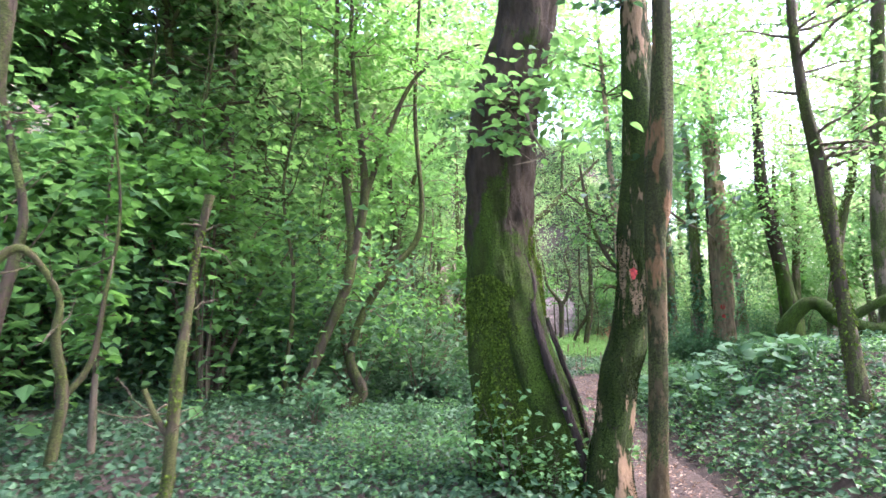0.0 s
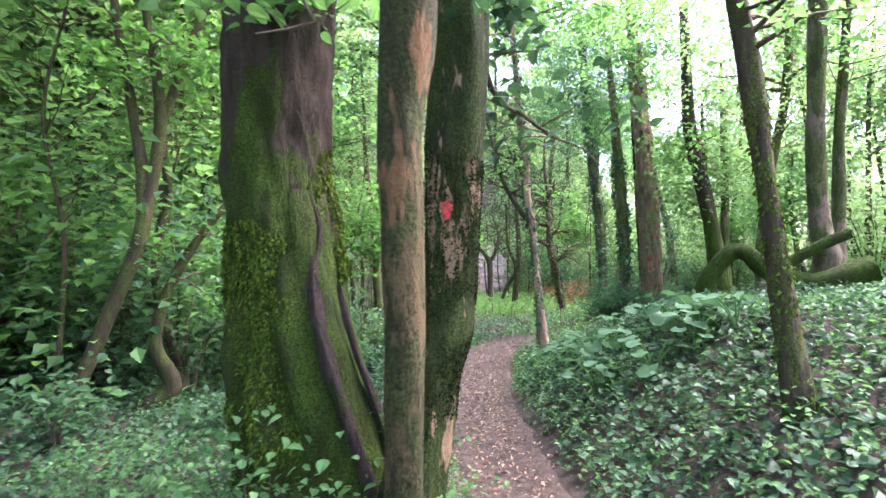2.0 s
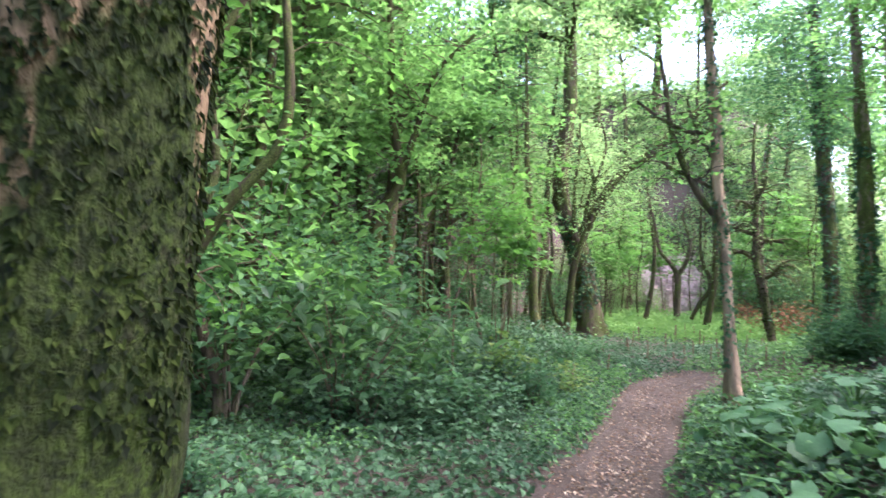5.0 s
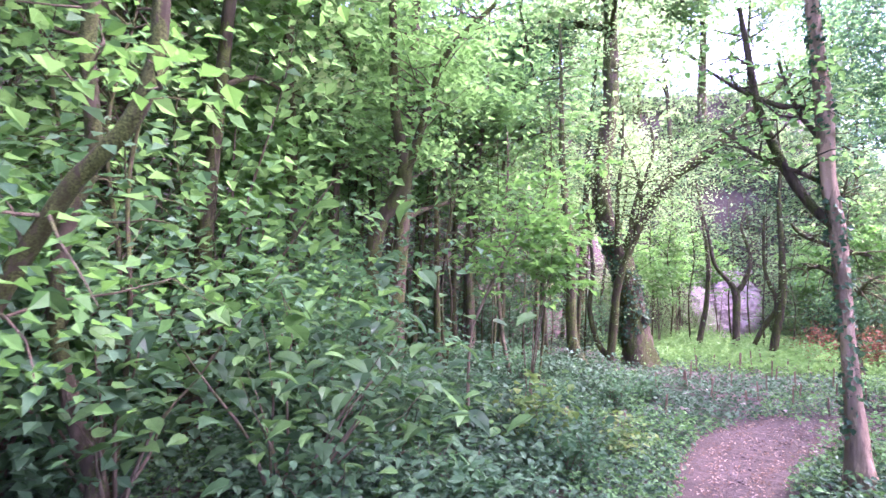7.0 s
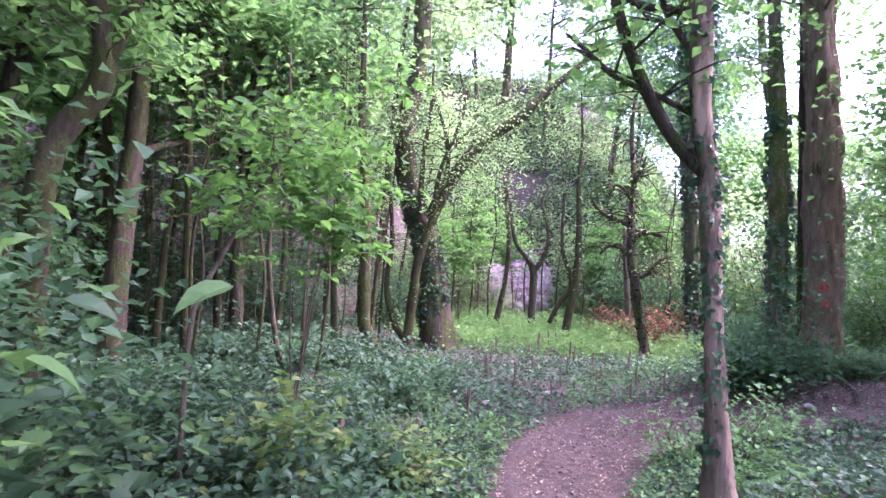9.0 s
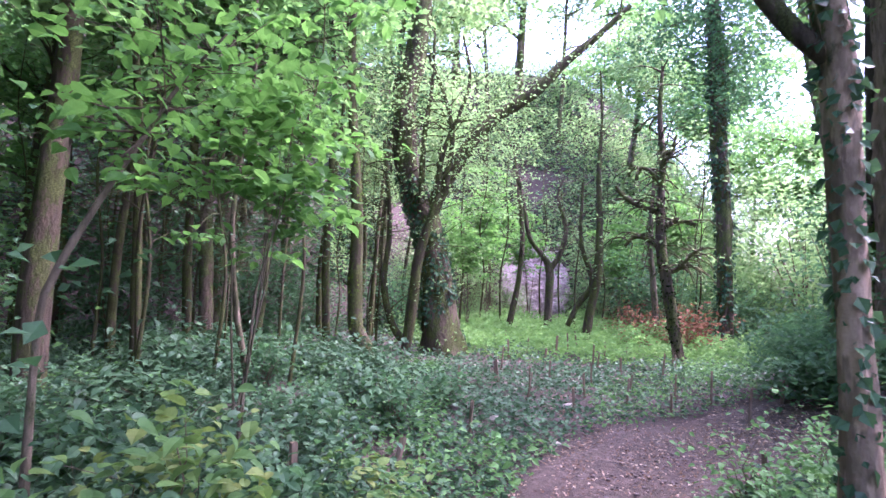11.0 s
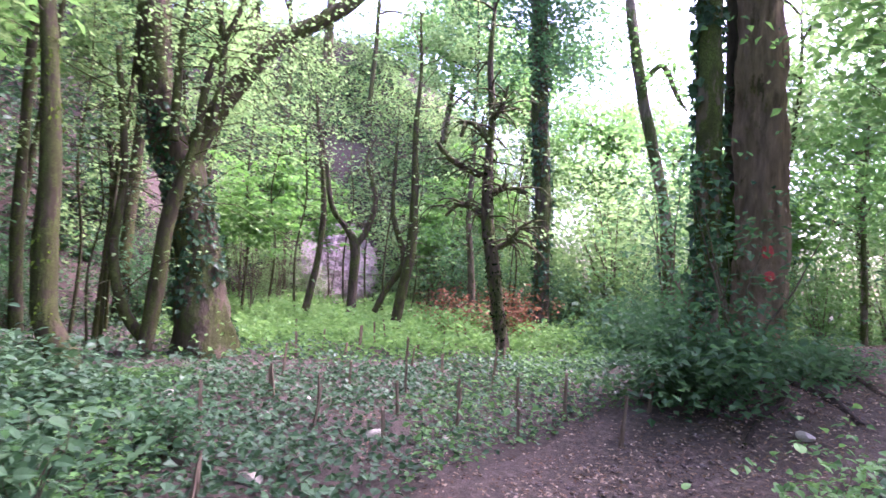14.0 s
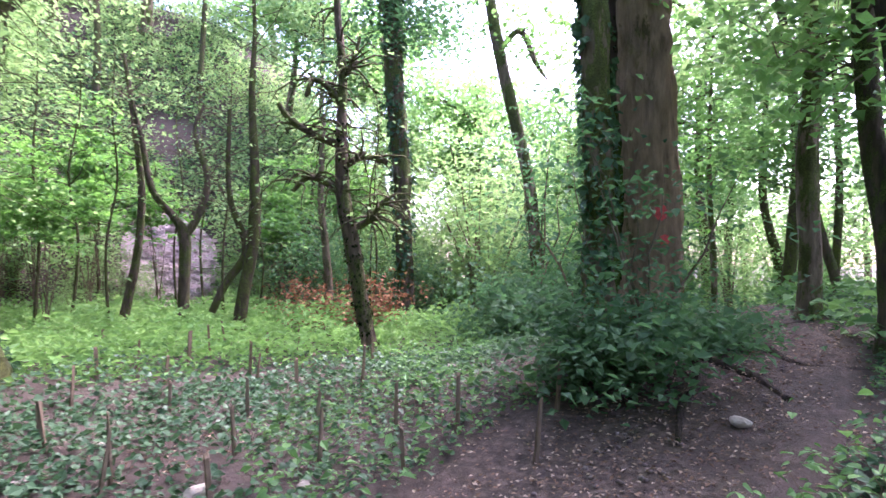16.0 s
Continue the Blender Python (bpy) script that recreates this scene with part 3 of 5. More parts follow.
BT = [(2.58, 21.49, -0.76, 0.573), (2.52, 21.5, -0.3, 0.436), (2.4, 21.5, 0.61, 0.334), (2.16, 21.51, 1.75, 0.301), (1.93, 21.51, 2.32, 0.278), (1.65, 21.52, 3.12, 0.232), (1.5, 21.53, 4.29, 0.233), (1.68, 21.52, 5.48, 0.211), (1.76, 21.52, 6.68, 0.2), (1.72, 21.52, 8.48, 0.165), (1.69, 21.52, 10.93, 0.083)]
BT_BOUGH = [(2.12, 21.51, 2.16, 0.197), (2.45, 21.5, 2.93, 0.157), (2.88, 21.49, 3.66, 0.151), (3.32, 21.47, 4.21, 0.14), (4.22, 21.45, 4.91, 0.117), (4.78, 21.43, 5.53, 0.094), (5.46, 21.41, 6.14, 0.07), (6.09, 21.39, 6.79, 0.047)]
BT_S1 = [(1.81, 21.01, -0.48, 0.099), (1.9, 21.01, 0.38, 0.11), (1.98, 21.01, 1.38, 0.1), (2.24, 21, 2.39, 0.072), (2.35, 21, 3.41, 0.05), (2.79, 20.99, 4.79, 0.034), (2.62, 20.99, 5.8, 0.022)]
BT_S2 = [(1.85, 21.2, -0.44, 0.089), (1.52, 21.21, -0.04, 0.078), (1.31, 21.21, 0.79, 0.067), (1.36, 21.21, 1.92, 0.051), (1.16, 21.21, 3.61, 0.04)]
BT_S3 = [(2.44, 21, 2.74, 0.056), (2.51, 21, 3.64, 0.05), (2.36, 21, 4.42, 0.039), (1.97, 21.01, 5.31, 0.028)]
BT_S4 = [(1.96, 21.01, 2.38, 0.067), (1.95, 21.01, 3.61, 0.056), (2.06, 21.01, 4.75, 0.039), (2.06, 21.01, 5.89, 0.022)]
T630 = [(1.18, 19.51, -0.35, 0.162), (0.99, 19.49, 0.04, 0.133), (0.94, 19.48, 0.61, 0.119), (0.91, 19.48, 1.76, 0.105), (0.81, 19.47, 2.91, 0.087), (0.68, 19.46, 4.17, 0.072), (0.64, 19.46, 5.64, 0.053), (0.57, 19.45, 7.62, 0.029)]
T420 = [(-0.03, 16.82, -0.34, 0.045), (-0.18, 16.78, 0.38, 0.038), (-0.29, 16.74, 1.34, 0.035), (-0.28, 16.75, 1.97, 0.031), (-0.23, 16.76, 2.54, 0.028), (-0.15, 16.78, 3.47, 0.021), (-0.18, 16.78, 4.33, 0.014)]
SNAG = [(7.33, 21.14, -0.78, 0.146), (7.21, 21.2, -0.09, 0.113), (7.05, 21.27, 0.88, 0.119), (6.9, 21.35, 1.86, 0.11), (6.87, 21.36, 2.77, 0.075), (6.88, 21.36, 3.58, 0.061), (6.8, 21.4, 4.51, 0.051), (6.82, 21.39, 5.55, 0.031)]
SNAG_1 = [(6.9, 21.35, 1.76, 0.07), (6.66, 21.47, 1.95, 0.055), (6.43, 21.58, 1.99, 0.045), (6.26, 21.66, 1.78, 0.03)]
SNAG_2 = [(6.88, 21.36, 2.47, 0.065), (6.54, 21.53, 2.61, 0.056), (6.21, 21.69, 2.83, 0.051), (6.06, 21.76, 3.06, 0.026)]
SNAG_3 = [(7.04, 21.28, 1.27, 0.055), (7.25, 21.18, 1.38, 0.049), (7.41, 21.1, 1.64, 0.034), (7.62, 20.99, 1.8, 0.02)]
SNAG_4 = [(6.9, 21.35, 2.16, 0.06), (7.17, 21.21, 2.32, 0.045), (7.48, 21.06, 2.24, 0.03)]
SNAG_5 = [(6.87, 21.36, 3.07, 0.06), (6.69, 21.45, 3.33, 0.051), (6.5, 21.54, 3.43, 0.046), (6.42, 21.58, 3.17, 0.041)]
SNAG_6 = [(6.87, 21.36, 3.43, 0.05), (7.02, 21.29, 3.74, 0.04), (7.1, 21.25, 4.1, 0.02)]
FORK = [(5.7, 26.28, -0.81, 0.141), (5.7, 26.28, 0.1, 0.113), (5.69, 26.28, 1.24, 0.121), (5.5, 26.32, 1.65, 0.078), (5.1, 26.4, 2.2, 0.064), (4.9, 26.45, 3.2, 0.05), (4.66, 26.5, 4.2, 0.029)]
FORK_R = [(5.69, 26.28, 1.24, 0.093), (5.96, 26.22, 1.75, 0.079), (6.1, 26.19, 2.48, 0.064), (5.84, 26.25, 3.4, 0.043), (6.02, 26.21, 4, 0.029)]
F2 = [(4.68, 27.05, -0.58, 0.095), (4.81, 27.03, 0.09, 0.088), (4.95, 27.01, 1.05, 0.081), (4.99, 27, 2.24, 0.074), (4.81, 27.03, 3.72, 0.06), (4.61, 27.06, 5.07, 0.037)]
F3 = [(6.27, 24.51, -0.77, 0.113), (6.38, 24.48, 0.12, 0.108), (6.53, 24.43, 1.14, 0.108), (6.55, 24.43, 2.3, 0.096), (6.48, 24.45, 3.85, 0.064), (6.5, 24.44, 5.16, 0.039), (6.41, 24.47, 6.49, 0.02)]
F3_B = [(5.9, 24.75, -0.17, 0.077), (6.12, 24.68, 0.35, 0.077), (6.45, 24.58, 1.01, 0.077), (6.15, 24.67, 2.02, 0.052), (6.13, 24.68, 3.59, 0.032)]
F4 = [(8.1, 24.96, -0.78, 0.087), (8.26, 24.89, 0.04, 0.088), (8.18, 24.93, 1.11, 0.081), (8.08, 24.97, 2.19, 0.068), (8.12, 24.95, 3.85, 0.041)]
IVYFAR = [(10.43, 25.37, -0.49, 0.216), (10.36, 25.41, 1.52, 0.203), (10.28, 25.46, 3.28, 0.205), (10.14, 25.53, 4.92, 0.222), (10.04, 25.59, 7.2, 0.202), (9.88, 25.68, 9.37, 0.166), (9.77, 25.74, 11.92, 0.077)]
LEANF = [(12.17, 22.7, -0.36, 0.16), (12.09, 22.76, 1.11, 0.143), (11.96, 22.87, 2.61, 0.126), (11.68, 23.1, 4.16, 0.128), (11.43, 23.3, 5.62, 0.131), (11.2, 23.49, 7.41, 0.113), (11.09, 23.58, 8.81, 0.094), (10.99, 23.66, 11.09, 0.048)]
LEANF_B = [(11.47, 23.27, 5.42, 0.078), (11.81, 22.99, 5.84, 0.064), (12.09, 22.76, 5.1, 0.051), (12.27, 22.62, 4.76, 0.025)]
RT = [(10.36, 16.58, 0, 0.203), (10.37, 16.55, 0.21, 0.146), (10.38, 16.53, 0.9, 0.117), (10.37, 16.56, 1.86, 0.112), (10.39, 16.5, 2.81, 0.105), (10.4, 16.48, 3.77, 0.099), (10.4, 16.48, 5.07, 0.083), (10.39, 16.5, 6.71, 0.039)]
RT2 = [(13.54, 17.46, -0, 0.079), (13.51, 17.52, 0.52, 0.075), (13.41, 17.72, 1.41, 0.067), (13.34, 17.85, 2.31, 0.054), (13.31, 17.91, 3.69, 0.036)]
RT3 = [(9.35, 15.38, 0.34, 0.146), (9.34, 15.43, 1.12, 0.123), (9.32, 15.55, 1.88, 0.105), (9.31, 15.6, 2.65, 0.091), (9.31, 15.62, 3.58, 0.076), (9.3, 15.63, 5.25, 0.036)]
RT4 = [(17.9, 20.56, -0.44, 0.136), (17.93, 20.5, 0.65, 0.122), (17.75, 20.8, 2.43, 0.096), (17.78, 20.75, 4.5, 0.069), (17.82, 20.69, 6.57, 0.041)]
RT5 = [(15.81, 20.89, -0.37, 0.076), (15.79, 20.92, 1.02, 0.07), (15.74, 20.98, 2.94, 0.051), (15.78, 20.93, 5.52, 0.032)]
RX1 = [(6.12, 7.66, 1.29, 0.163), (6.07, 7.71, 1.67, 0.116), (6.06, 7.72, 2.49, 0.103), (6.09, 7.69, 3.53, 0.096), (6.13, 7.66, 4.56, 0.09), (6.17, 7.63, 6.31, 0.072), (6.1, 7.6, 8.0, 0.05), (6.0, 7.7, 9.4, 0.02)]
RX2 = [(8.22, 9.98, 1.43, 0.101), (8.24, 9.97, 2.44, 0.092), (8.27, 9.94, 3.36, 0.083), (8.35, 9.87, 4.55, 0.069), (8.42, 9.82, 5.65, 0.055), (8.47, 9.77, 7.5, 0.028)]
RX3 = [(9.34, 15.1, 0.94, 0.241), (9.23, 15.17, 1.79, 0.185), (9.05, 15.28, 3.09, 0.172), (8.84, 15.41, 4.42, 0.16), (8.81, 15.44, 6.04, 0.131), (8.78, 15.45, 8.27, 0.103)]
RX4 = [(8.78, 12.66, 1.23, 0.141), (8.84, 12.62, 2.18, 0.106), (8.98, 12.52, 3.34, 0.094), (9.15, 12.39, 4.26, 0.093), (9.26, 12.31, 5.66, 0.082), (9.32, 12.27, 6.82, 0.058)]
ARCH = [(4.91, 8.09, 0.71, 0.071), (4.89, 8.11, 0.96, 0.1), (4.98, 8.05, 1.18, 0.099), (5.14, 7.95, 1.37, 0.103), (5.28, 7.87, 1.34, 0.101), (5.39, 7.8, 1.19, 0.11), (5.58, 7.68, 1.07, 0.116), (5.86, 7.51, 1, 0.122), (6.32, 7.22, 1.16, 0.125)]
ARCH_B = [(5.43, 7.77, 1.11, 0.079), (5.65, 7.64, 1.24, 0.073), (5.86, 7.51, 1.4, 0.067), (6.13, 7.34, 1.54, 0.058)]
PATH_LOG = [(1.58, 6.44, -0.22, 0.06), (1.72, 6.42, -0.12, 0.064), (1.88, 6.41, -0.07, 0.043), (1.94, 6.4, -0.05, 0.025)]
THINL = [(-1.33, 8.59, -0.24, 0.072), (-1.3, 8.6, 0.09, 0.058), (-1.43, 8.52, 0.56, 0.054), (-1.53, 8.45, 1.17, 0.05), (-1.49, 8.47, 1.73, 0.054), (-1.41, 8.54, 2.14, 0.054), (-1.46, 8.5, 2.77, 0.05), (-1.43, 8.52, 3.33, 0.046), (-1.28, 8.62, 3.69, 0.039), (-1.1, 8.75, 4.37, 0.026)]
FORKL = [(-1.39, 13.08, 0.42, 0.134), (-1.38, 13.08, 1.46, 0.126), (-1.31, 13.11, 2.12, 0.111), (-0.99, 13.22, 2.79, 0.096), (-1.15, 13.16, 3.81, 0.063), (-1.22, 13.14, 5.16, 0.055), (-1.3, 13.11, 6.68, 0.032)]
FORKL_B = [(-1.01, 13.22, 2.74, 0.072), (-0.71, 13.33, 3.84, 0.055), (-0.47, 13.41, 4.63, 0.045), (0.14, 13.64, 5.36, 0.028)]
TR575 = [(-2.33, 12.8, 0.4, 0.088), (-2.42, 12.76, 1.88, 0.081), (-2.48, 12.73, 3.28, 0.081), (-2.56, 12.68, 4.49, 0.073), (-2.57, 12.67, 6.1, 0.073), (-2.71, 12.73, 9.1, 0.058), (-2.78, 12.8, 12.85, 0.026)]
SAPL_GREEN = [(0.14, 12.49, 0.42, 0.02), (0.16, 12.5, 0.83, 0.02), (0.22, 12.53, 1.02, 0.019), (0.37, 12.61, 1.39, 0.016), (0.52, 12.69, 1.72, 0.014), (0.65, 12.76, 2.02, 0.011), (0.85, 12.87, 2.36, 0.007)]
OVERHANG = [(1.42, 4.14, 2.75, 0.03), (1.61, 4.49, 2.24, 0.018), (1.82, 4.63, 2.13, 0.012), (2.01, 4.69, 2.02, 0.009), (2.19, 4.72, 1.96, 0.006), (2.27, 4.71, 1.88, 0.004)]
OVERHANG_B = [(0.48, 5.1, 3.12, 0.03), (0.55, 4.53, 3.03, 0.016), (0.62, 4.36, 2.68, 0.011), (0.71, 4.32, 2.51, 0.008), (0.44, 4.24, 2.41, 0.005)]
ROOT_RIB = [(0.6, 4.78, 1.75, 0.011), (0.67, 4.7, 1.5, 0.025), (0.65, 4.56, 1.24, 0.028), (0.71, 4.4, 0.92, 0.028), (0.85, 4.3, 0.5, 0.028), (0.96, 4.25, 0.15, 0.028), (1.0, 4.2, -0.2, 0.028)]
ROOT_RIB_B = [(0.78, 4.66, 1.2, 0.012), (0.86, 4.5, 0.9, 0.021), (0.99, 4.46, 0.5, 0.024), (1.08, 4.5, 0.1, 0.03), (1.12, 4.48, -0.2, 0.033)]
BUTTRESS = [(0.53, 4.86, 1.7, 0.14), (0.58, 4.74, 1.25, 0.17), (0.64, 4.62, 0.92, 0.19), (0.76, 4.55, 0.5, 0.22), (0.84, 4.52, 0.1, 0.26), (0.86, 4.48, -0.25, 0.32)]

# ---- ground and path ----
def spaced(lo, hi, fine_lo, fine_hi, step):
    inner = np.arange(fine_lo, fine_hi, step)
    left = fine_lo - np.geomspace(step * 2, fine_lo - lo, 26)[::-1]
    right = fine_hi + np.geomspace(step * 2, hi - fine_hi, 26)
    return np.concatenate([left, inner, right])


def sheet(xs, ys, z):
    X, Y = np.meshgrid(xs, ys)
    v = np.stack([X, Y, z], -1).reshape(-1, 3)
    i = np.arange(X.size).reshape(X.shape)
    return v, np.stack([i[:-1, :-1], i[:-1, 1:], i[1:, 1:], i[1:, :-1]], -1).reshape(-1, 4)


gx, gy = spaced(-900, 900, -10, 20, 0.22), spaced(-900, 900, -8, 34, 0.22)
GX, GY = np.meshgrid(gx, gy)
lump = np.array([noise.noise((x * 1.7, y * 1.7, 0.3)) + 0.5 * noise.noise((x * 5.1, y * 5.1, 4)) for x, y in zip(GX.ravel(), GY.ravel())]).reshape(GX.shape)
away = off_path(GX.ravel(), GY.ravel()).reshape(GX.shape)
GZ = rise(GX, GY) + lump * 0.05 * smooth(0.0, 0.8, away) - 0.06 * (1 - smooth(-0.25, 0.12, away))
v, f = sheet(gx, gy, GZ)
ground = tagged(new("ground", raw_mesh("ground", v, f, M_HUMUS)), "dark woodland floor of humus and roots", "ground", kind="structure")

# trodden path, a strip of its own that sinks under the plants at both edges
rows = []
cross = np.linspace(-1.25, 1.25, 15)
nx, ny = np.gradient(_fx), np.gradient(_fy)
nl = np.hypot(nx, ny)
for x, y, w, dx, dy in zip(_fx, _fy, _fw, nx / nl, ny / nl):
    edge = w * (1 + 0.28 * noise.noise((x * 1.3, y * 1.3, 7)))
    px, py = x + dy * cross * edge, y - dx * cross * edge
    z = rise(px, py) - 0.035 + 0.02 * np.array([noise.noise((a * 3, b * 3, 1)) for a, b in zip(px, py)]) + 0.05 * np.abs(cross) ** 2 - 0.09 * np.maximum(0, np.abs(cross) - 0.95) / 0.3
    rows.append(np.stack([px, py, z], -1))
rows = np.array(rows)
i = np.arange(rows.shape[0] * 15).reshape(-1, 15)
path_strip = tagged(new("path", raw_mesh("path", rows.reshape(-1, 3), np.stack([i[:-1, :-1], i[:-1, 1:], i[1:, 1:], i[1:, :-1]], -1).reshape(-1, 4), M_PATH)),
                    "trodden brown earth footpath strewn with leaf litter", "path", kind="structure")


def scatter(n, x0, x1, y0, y1, keep, gen):
    x, y = gen.uniform(x0, x1, n), gen.uniform(y0, y1, n)
    ok = keep(x, y)
    return x[ok], y[ok]


def patchy(x, y, scale, seed):
    return np.array([noise.noise((a * scale, b * scale, seed)) for a, b in zip(x, y)])


def carpet(name, label, n, box, size, mat, height, keep, seed, full=False, slim=0.9, droop=0.1, flat=0.6):
    g = np.random.default_rng(seed)
    x, y = scatter(n, *box, keep, g)
    hump = np.maximum(0, patchy(x, y, 0.9, seed) + 0.35) * height * 1.6
    z = rise(x, y) + 0.02 + g.uniform(0, 1, len(x)) ** 1.3 * (height * 0.5 + hump)
    return tagged(new(name, leaf_mesh(name, np.stack([x, y, z], 1), size, mat, flat, droop, full, slim, g)), label, "undergrowth", kind="stuff")


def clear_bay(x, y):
    """1 in the clearing behind the stakes, where the herbs take a sunlit colour."""
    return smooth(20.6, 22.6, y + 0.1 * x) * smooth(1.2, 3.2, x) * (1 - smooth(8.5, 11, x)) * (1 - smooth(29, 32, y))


def planted(x, y):
    """1 on the thinly grown strip with stakes between path and clearing."""
    return smooth(14.6, 15.6, y) * (1 - smooth(17.6, 19.2, y)) * smooth(2.9, 4.3, x) * (1 - smooth(8.0, 9.0, x))


def near_path(x, y):
    return off_path(x, y)


def ivy_keep(x, y):
    g = np.random.default_rng(len(x))
    return (off_path(x, y) > 0.03 + 0.2 * g.random(len(x))) & (g.random(len(x)) > 0.62 * planted(x, y)) & (g.random(len(x)) > clear_bay(x, y)) & (patchy(x, y, 0.8, 3) > -0.55)


def herb_keep(x, y):
    g = np.random.default_rng(len(x) + 1)
    d = off_path(x, y)
    return (d > 0.0 + 0.12 * g.random(len(x))) & (g.random(len(x)) > 0.4 * planted(x, y)) & (patchy(x, y, 0.45, 11) + 0.55 * np.exp(-d) > 0.12)


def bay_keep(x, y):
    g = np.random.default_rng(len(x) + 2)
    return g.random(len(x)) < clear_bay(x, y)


carpet("ivy_carpet", "dark glossy ivy carpeting the woodland floor", 105000, (-4.5, 9, 2.5, 20), 0.052, M_IVY, 0.10, ivy_keep, 21, True)
carpet("ivy_carpet", "dark glossy ivy carpeting the woodland floor", 120000, (-10, 24, 8, 32), 0.065, M_IVY, 0.16, ivy_keep, 22)
carpet("ivy_carpet", "dark glossy ivy carpeting the bank and the way in", 80000, (-10, 17, -8, 9), 0.06, M_IVY, 0.10, ivy_keep, 29)


def outer_keep(x, y):
    """The wood floor away from the walk."""
    return ivy_keep(x, y) & ((x < -4.5) | (x > 9) | (y < 2.5))


carpet("ivy_carpet", "dark ivy on the wood floor away from the path", 60000, (-12, 28, -14, 12), 0.15, M_IVY, 0.12, outer_keep, 30)
carpet("low_herbs", "fresh green low herbs along the path", 95000, (-3.5, 9, 2.5, 20), 0.042, M_HERB, 0.14, herb_keep, 23, True, 0.6)
carpet("low_herbs", "fresh green low herbs among the ivy", 60000, (-9, 24, 10, 30), 0.085, M_HERB, 0.2, herb_keep, 24, False, 0.6)
carpet("clearing_herbs", "yellow-green clearing herbs, coloured brighter for the sunlight", 52000, (1, 11, 18.5, 32), 0.10, M_CLEARING_LIT, 0.34, bay_keep, 25, False, 0.6, -0.3, 0.9)

carpet("far_herbs", "green undergrowth in the wood beyond the path", 42000, (9, 34, 6, 40), 0.17, M_HERB, 0.3, herb_keep, 33, False, 0.7)


def slope_keep(x, y):
    g = np.random.default_rng(len(x) + 3)
    return (rise(x, y) > 0.4) & ((x < -3.5) | (y > 22)) & (off_path(x, y) > 2) & (patchy(x, y, 0.35, 5) > -0.3) & (np.hypot((x - 6.6) / 1.4, (y - 33.1) / 1.8) > 1)


def shaded_slope(x, y):
    g = np.random.default_rng(len(x) + 4)
    return slope_keep(x, y) & (g.random(len(x)) > 0.6 * smooth(0.5, 3.5, x))


carpet("slope_cover", "dark ivy and ferns covering the steep slope", 165000, (-26, 22, 2, 50), 0.2, M_IVY, 0.5, shaded_slope, 26, False, 0.8)
carpet("slope_herbs", "green leafy undergrowth on the steep slope", 42000, (-26, 22, 2, 48), 0.17, M_LEAF_SHADE, 0.9, slope_keep, 27, False, 0.7)


carpet("slope_ferns", "light green ferns and saplings on the far slope", 90000, (-1, 20, 27, 51), 0.15, M_LEAF_LIT, 0.9, slope_keep, 28, False, 0.7)


def litter_keep(x, y):
    g = np.random.default_rng(len(x) + 5)
    d = off_path(x, y)
    return (d < 0.25) & ((d > -0.3) | (g.random(len(x)) < 0.45)) | (g.random(len(x)) < 0.75 * planted(x, y))


g = np.random.default_rng(31)
x, y = scatter(170000, -3, 14, 0.5, 20, litter_keep, g)
tagged(new("leaf_litter", leaf_mesh("leaf_litter", np.stack([x, y, rise(x, y) - 0.012 + 0.012 * g.random(len(x))], 1), 0.034, M_LITTER, 0.25, 0.0, False, 0.6, g)),
       "brown and pale fallen leaves on the earth", "leaf litter", kind="stuff")

# ---- trees of the way in ----
trunk_ob, big_path = tree("mossy_tree", "massive leaning trunk thickly clothed in green moss", BIG_MOSSY, [OVERHANG_B], limb_mat=M_TWIG, mat=M_BARK_MOSS, sides=96, step=0.035, rough=0.2, knot=0.16, flute=0.2, moss=80000, moss_size=0.024, moss_high=0.27,
                          twigs=44, reach=0.8, start=0.4, leaves=1100, leaf=0.1, leaf_mat=M_LEAF, spread=0.14, seed=3, flare=1.1, full=True)

shade_crown(trunk_ob, big_path, 4.9, 9.2, 3.4, 12, 3400, 0.14, M_LEAF, M_LIMB, 201)

for pts in (ROOT_RIB, ROOT_RIB_B):
    lx, ly, lz = trunk_ob.location
    v, f, _ = tube([(x - lx, y - ly, z - lz, r) for x, y, z, r in pts], 12, 0.025, 0.9, 0.6, 2.0)
    part("bare_rib", raw_mesh("bare_rib", v, f, M_ROOT), trunk_ob, "purple-brown bare bark rib without moss")

v, f, bpath = tube([(x - lx, y - ly, z - lz, r) for x, y, z, r in BUTTRESS], 32, 0.035, 0.22, 0.1, 5.0)
part("buttress", raw_mesh("buttress", v, f, M_BARK_MOSS), trunk_ob, "mossy buttress root flaring from the trunk")
part("moss", bark_cover("moss", bpath, 22000, 0.024, M_MOSS, np.random.default_rng(44), 0.0, 1.0, 0.9, 1.0, False, 0.4, 1.7), trunk_ob, "green hanging moss")["kind"] = "stuff"

blaze_ob, blaze_path = tree("blazed_tree", "mossy trunk with peeling bark and a red paint mark", RED_BLAZE, [OVERHANG], limb_mat=M_TWIG, mat=M_BARK_BLAZE, sides=36, step=0.04, rough=0.16, moss=75000, moss_size=0.013, moss_high=0.6, moss_mat=M_MOSS_SHADED,
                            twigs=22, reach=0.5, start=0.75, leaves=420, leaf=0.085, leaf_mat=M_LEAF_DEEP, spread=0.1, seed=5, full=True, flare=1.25)


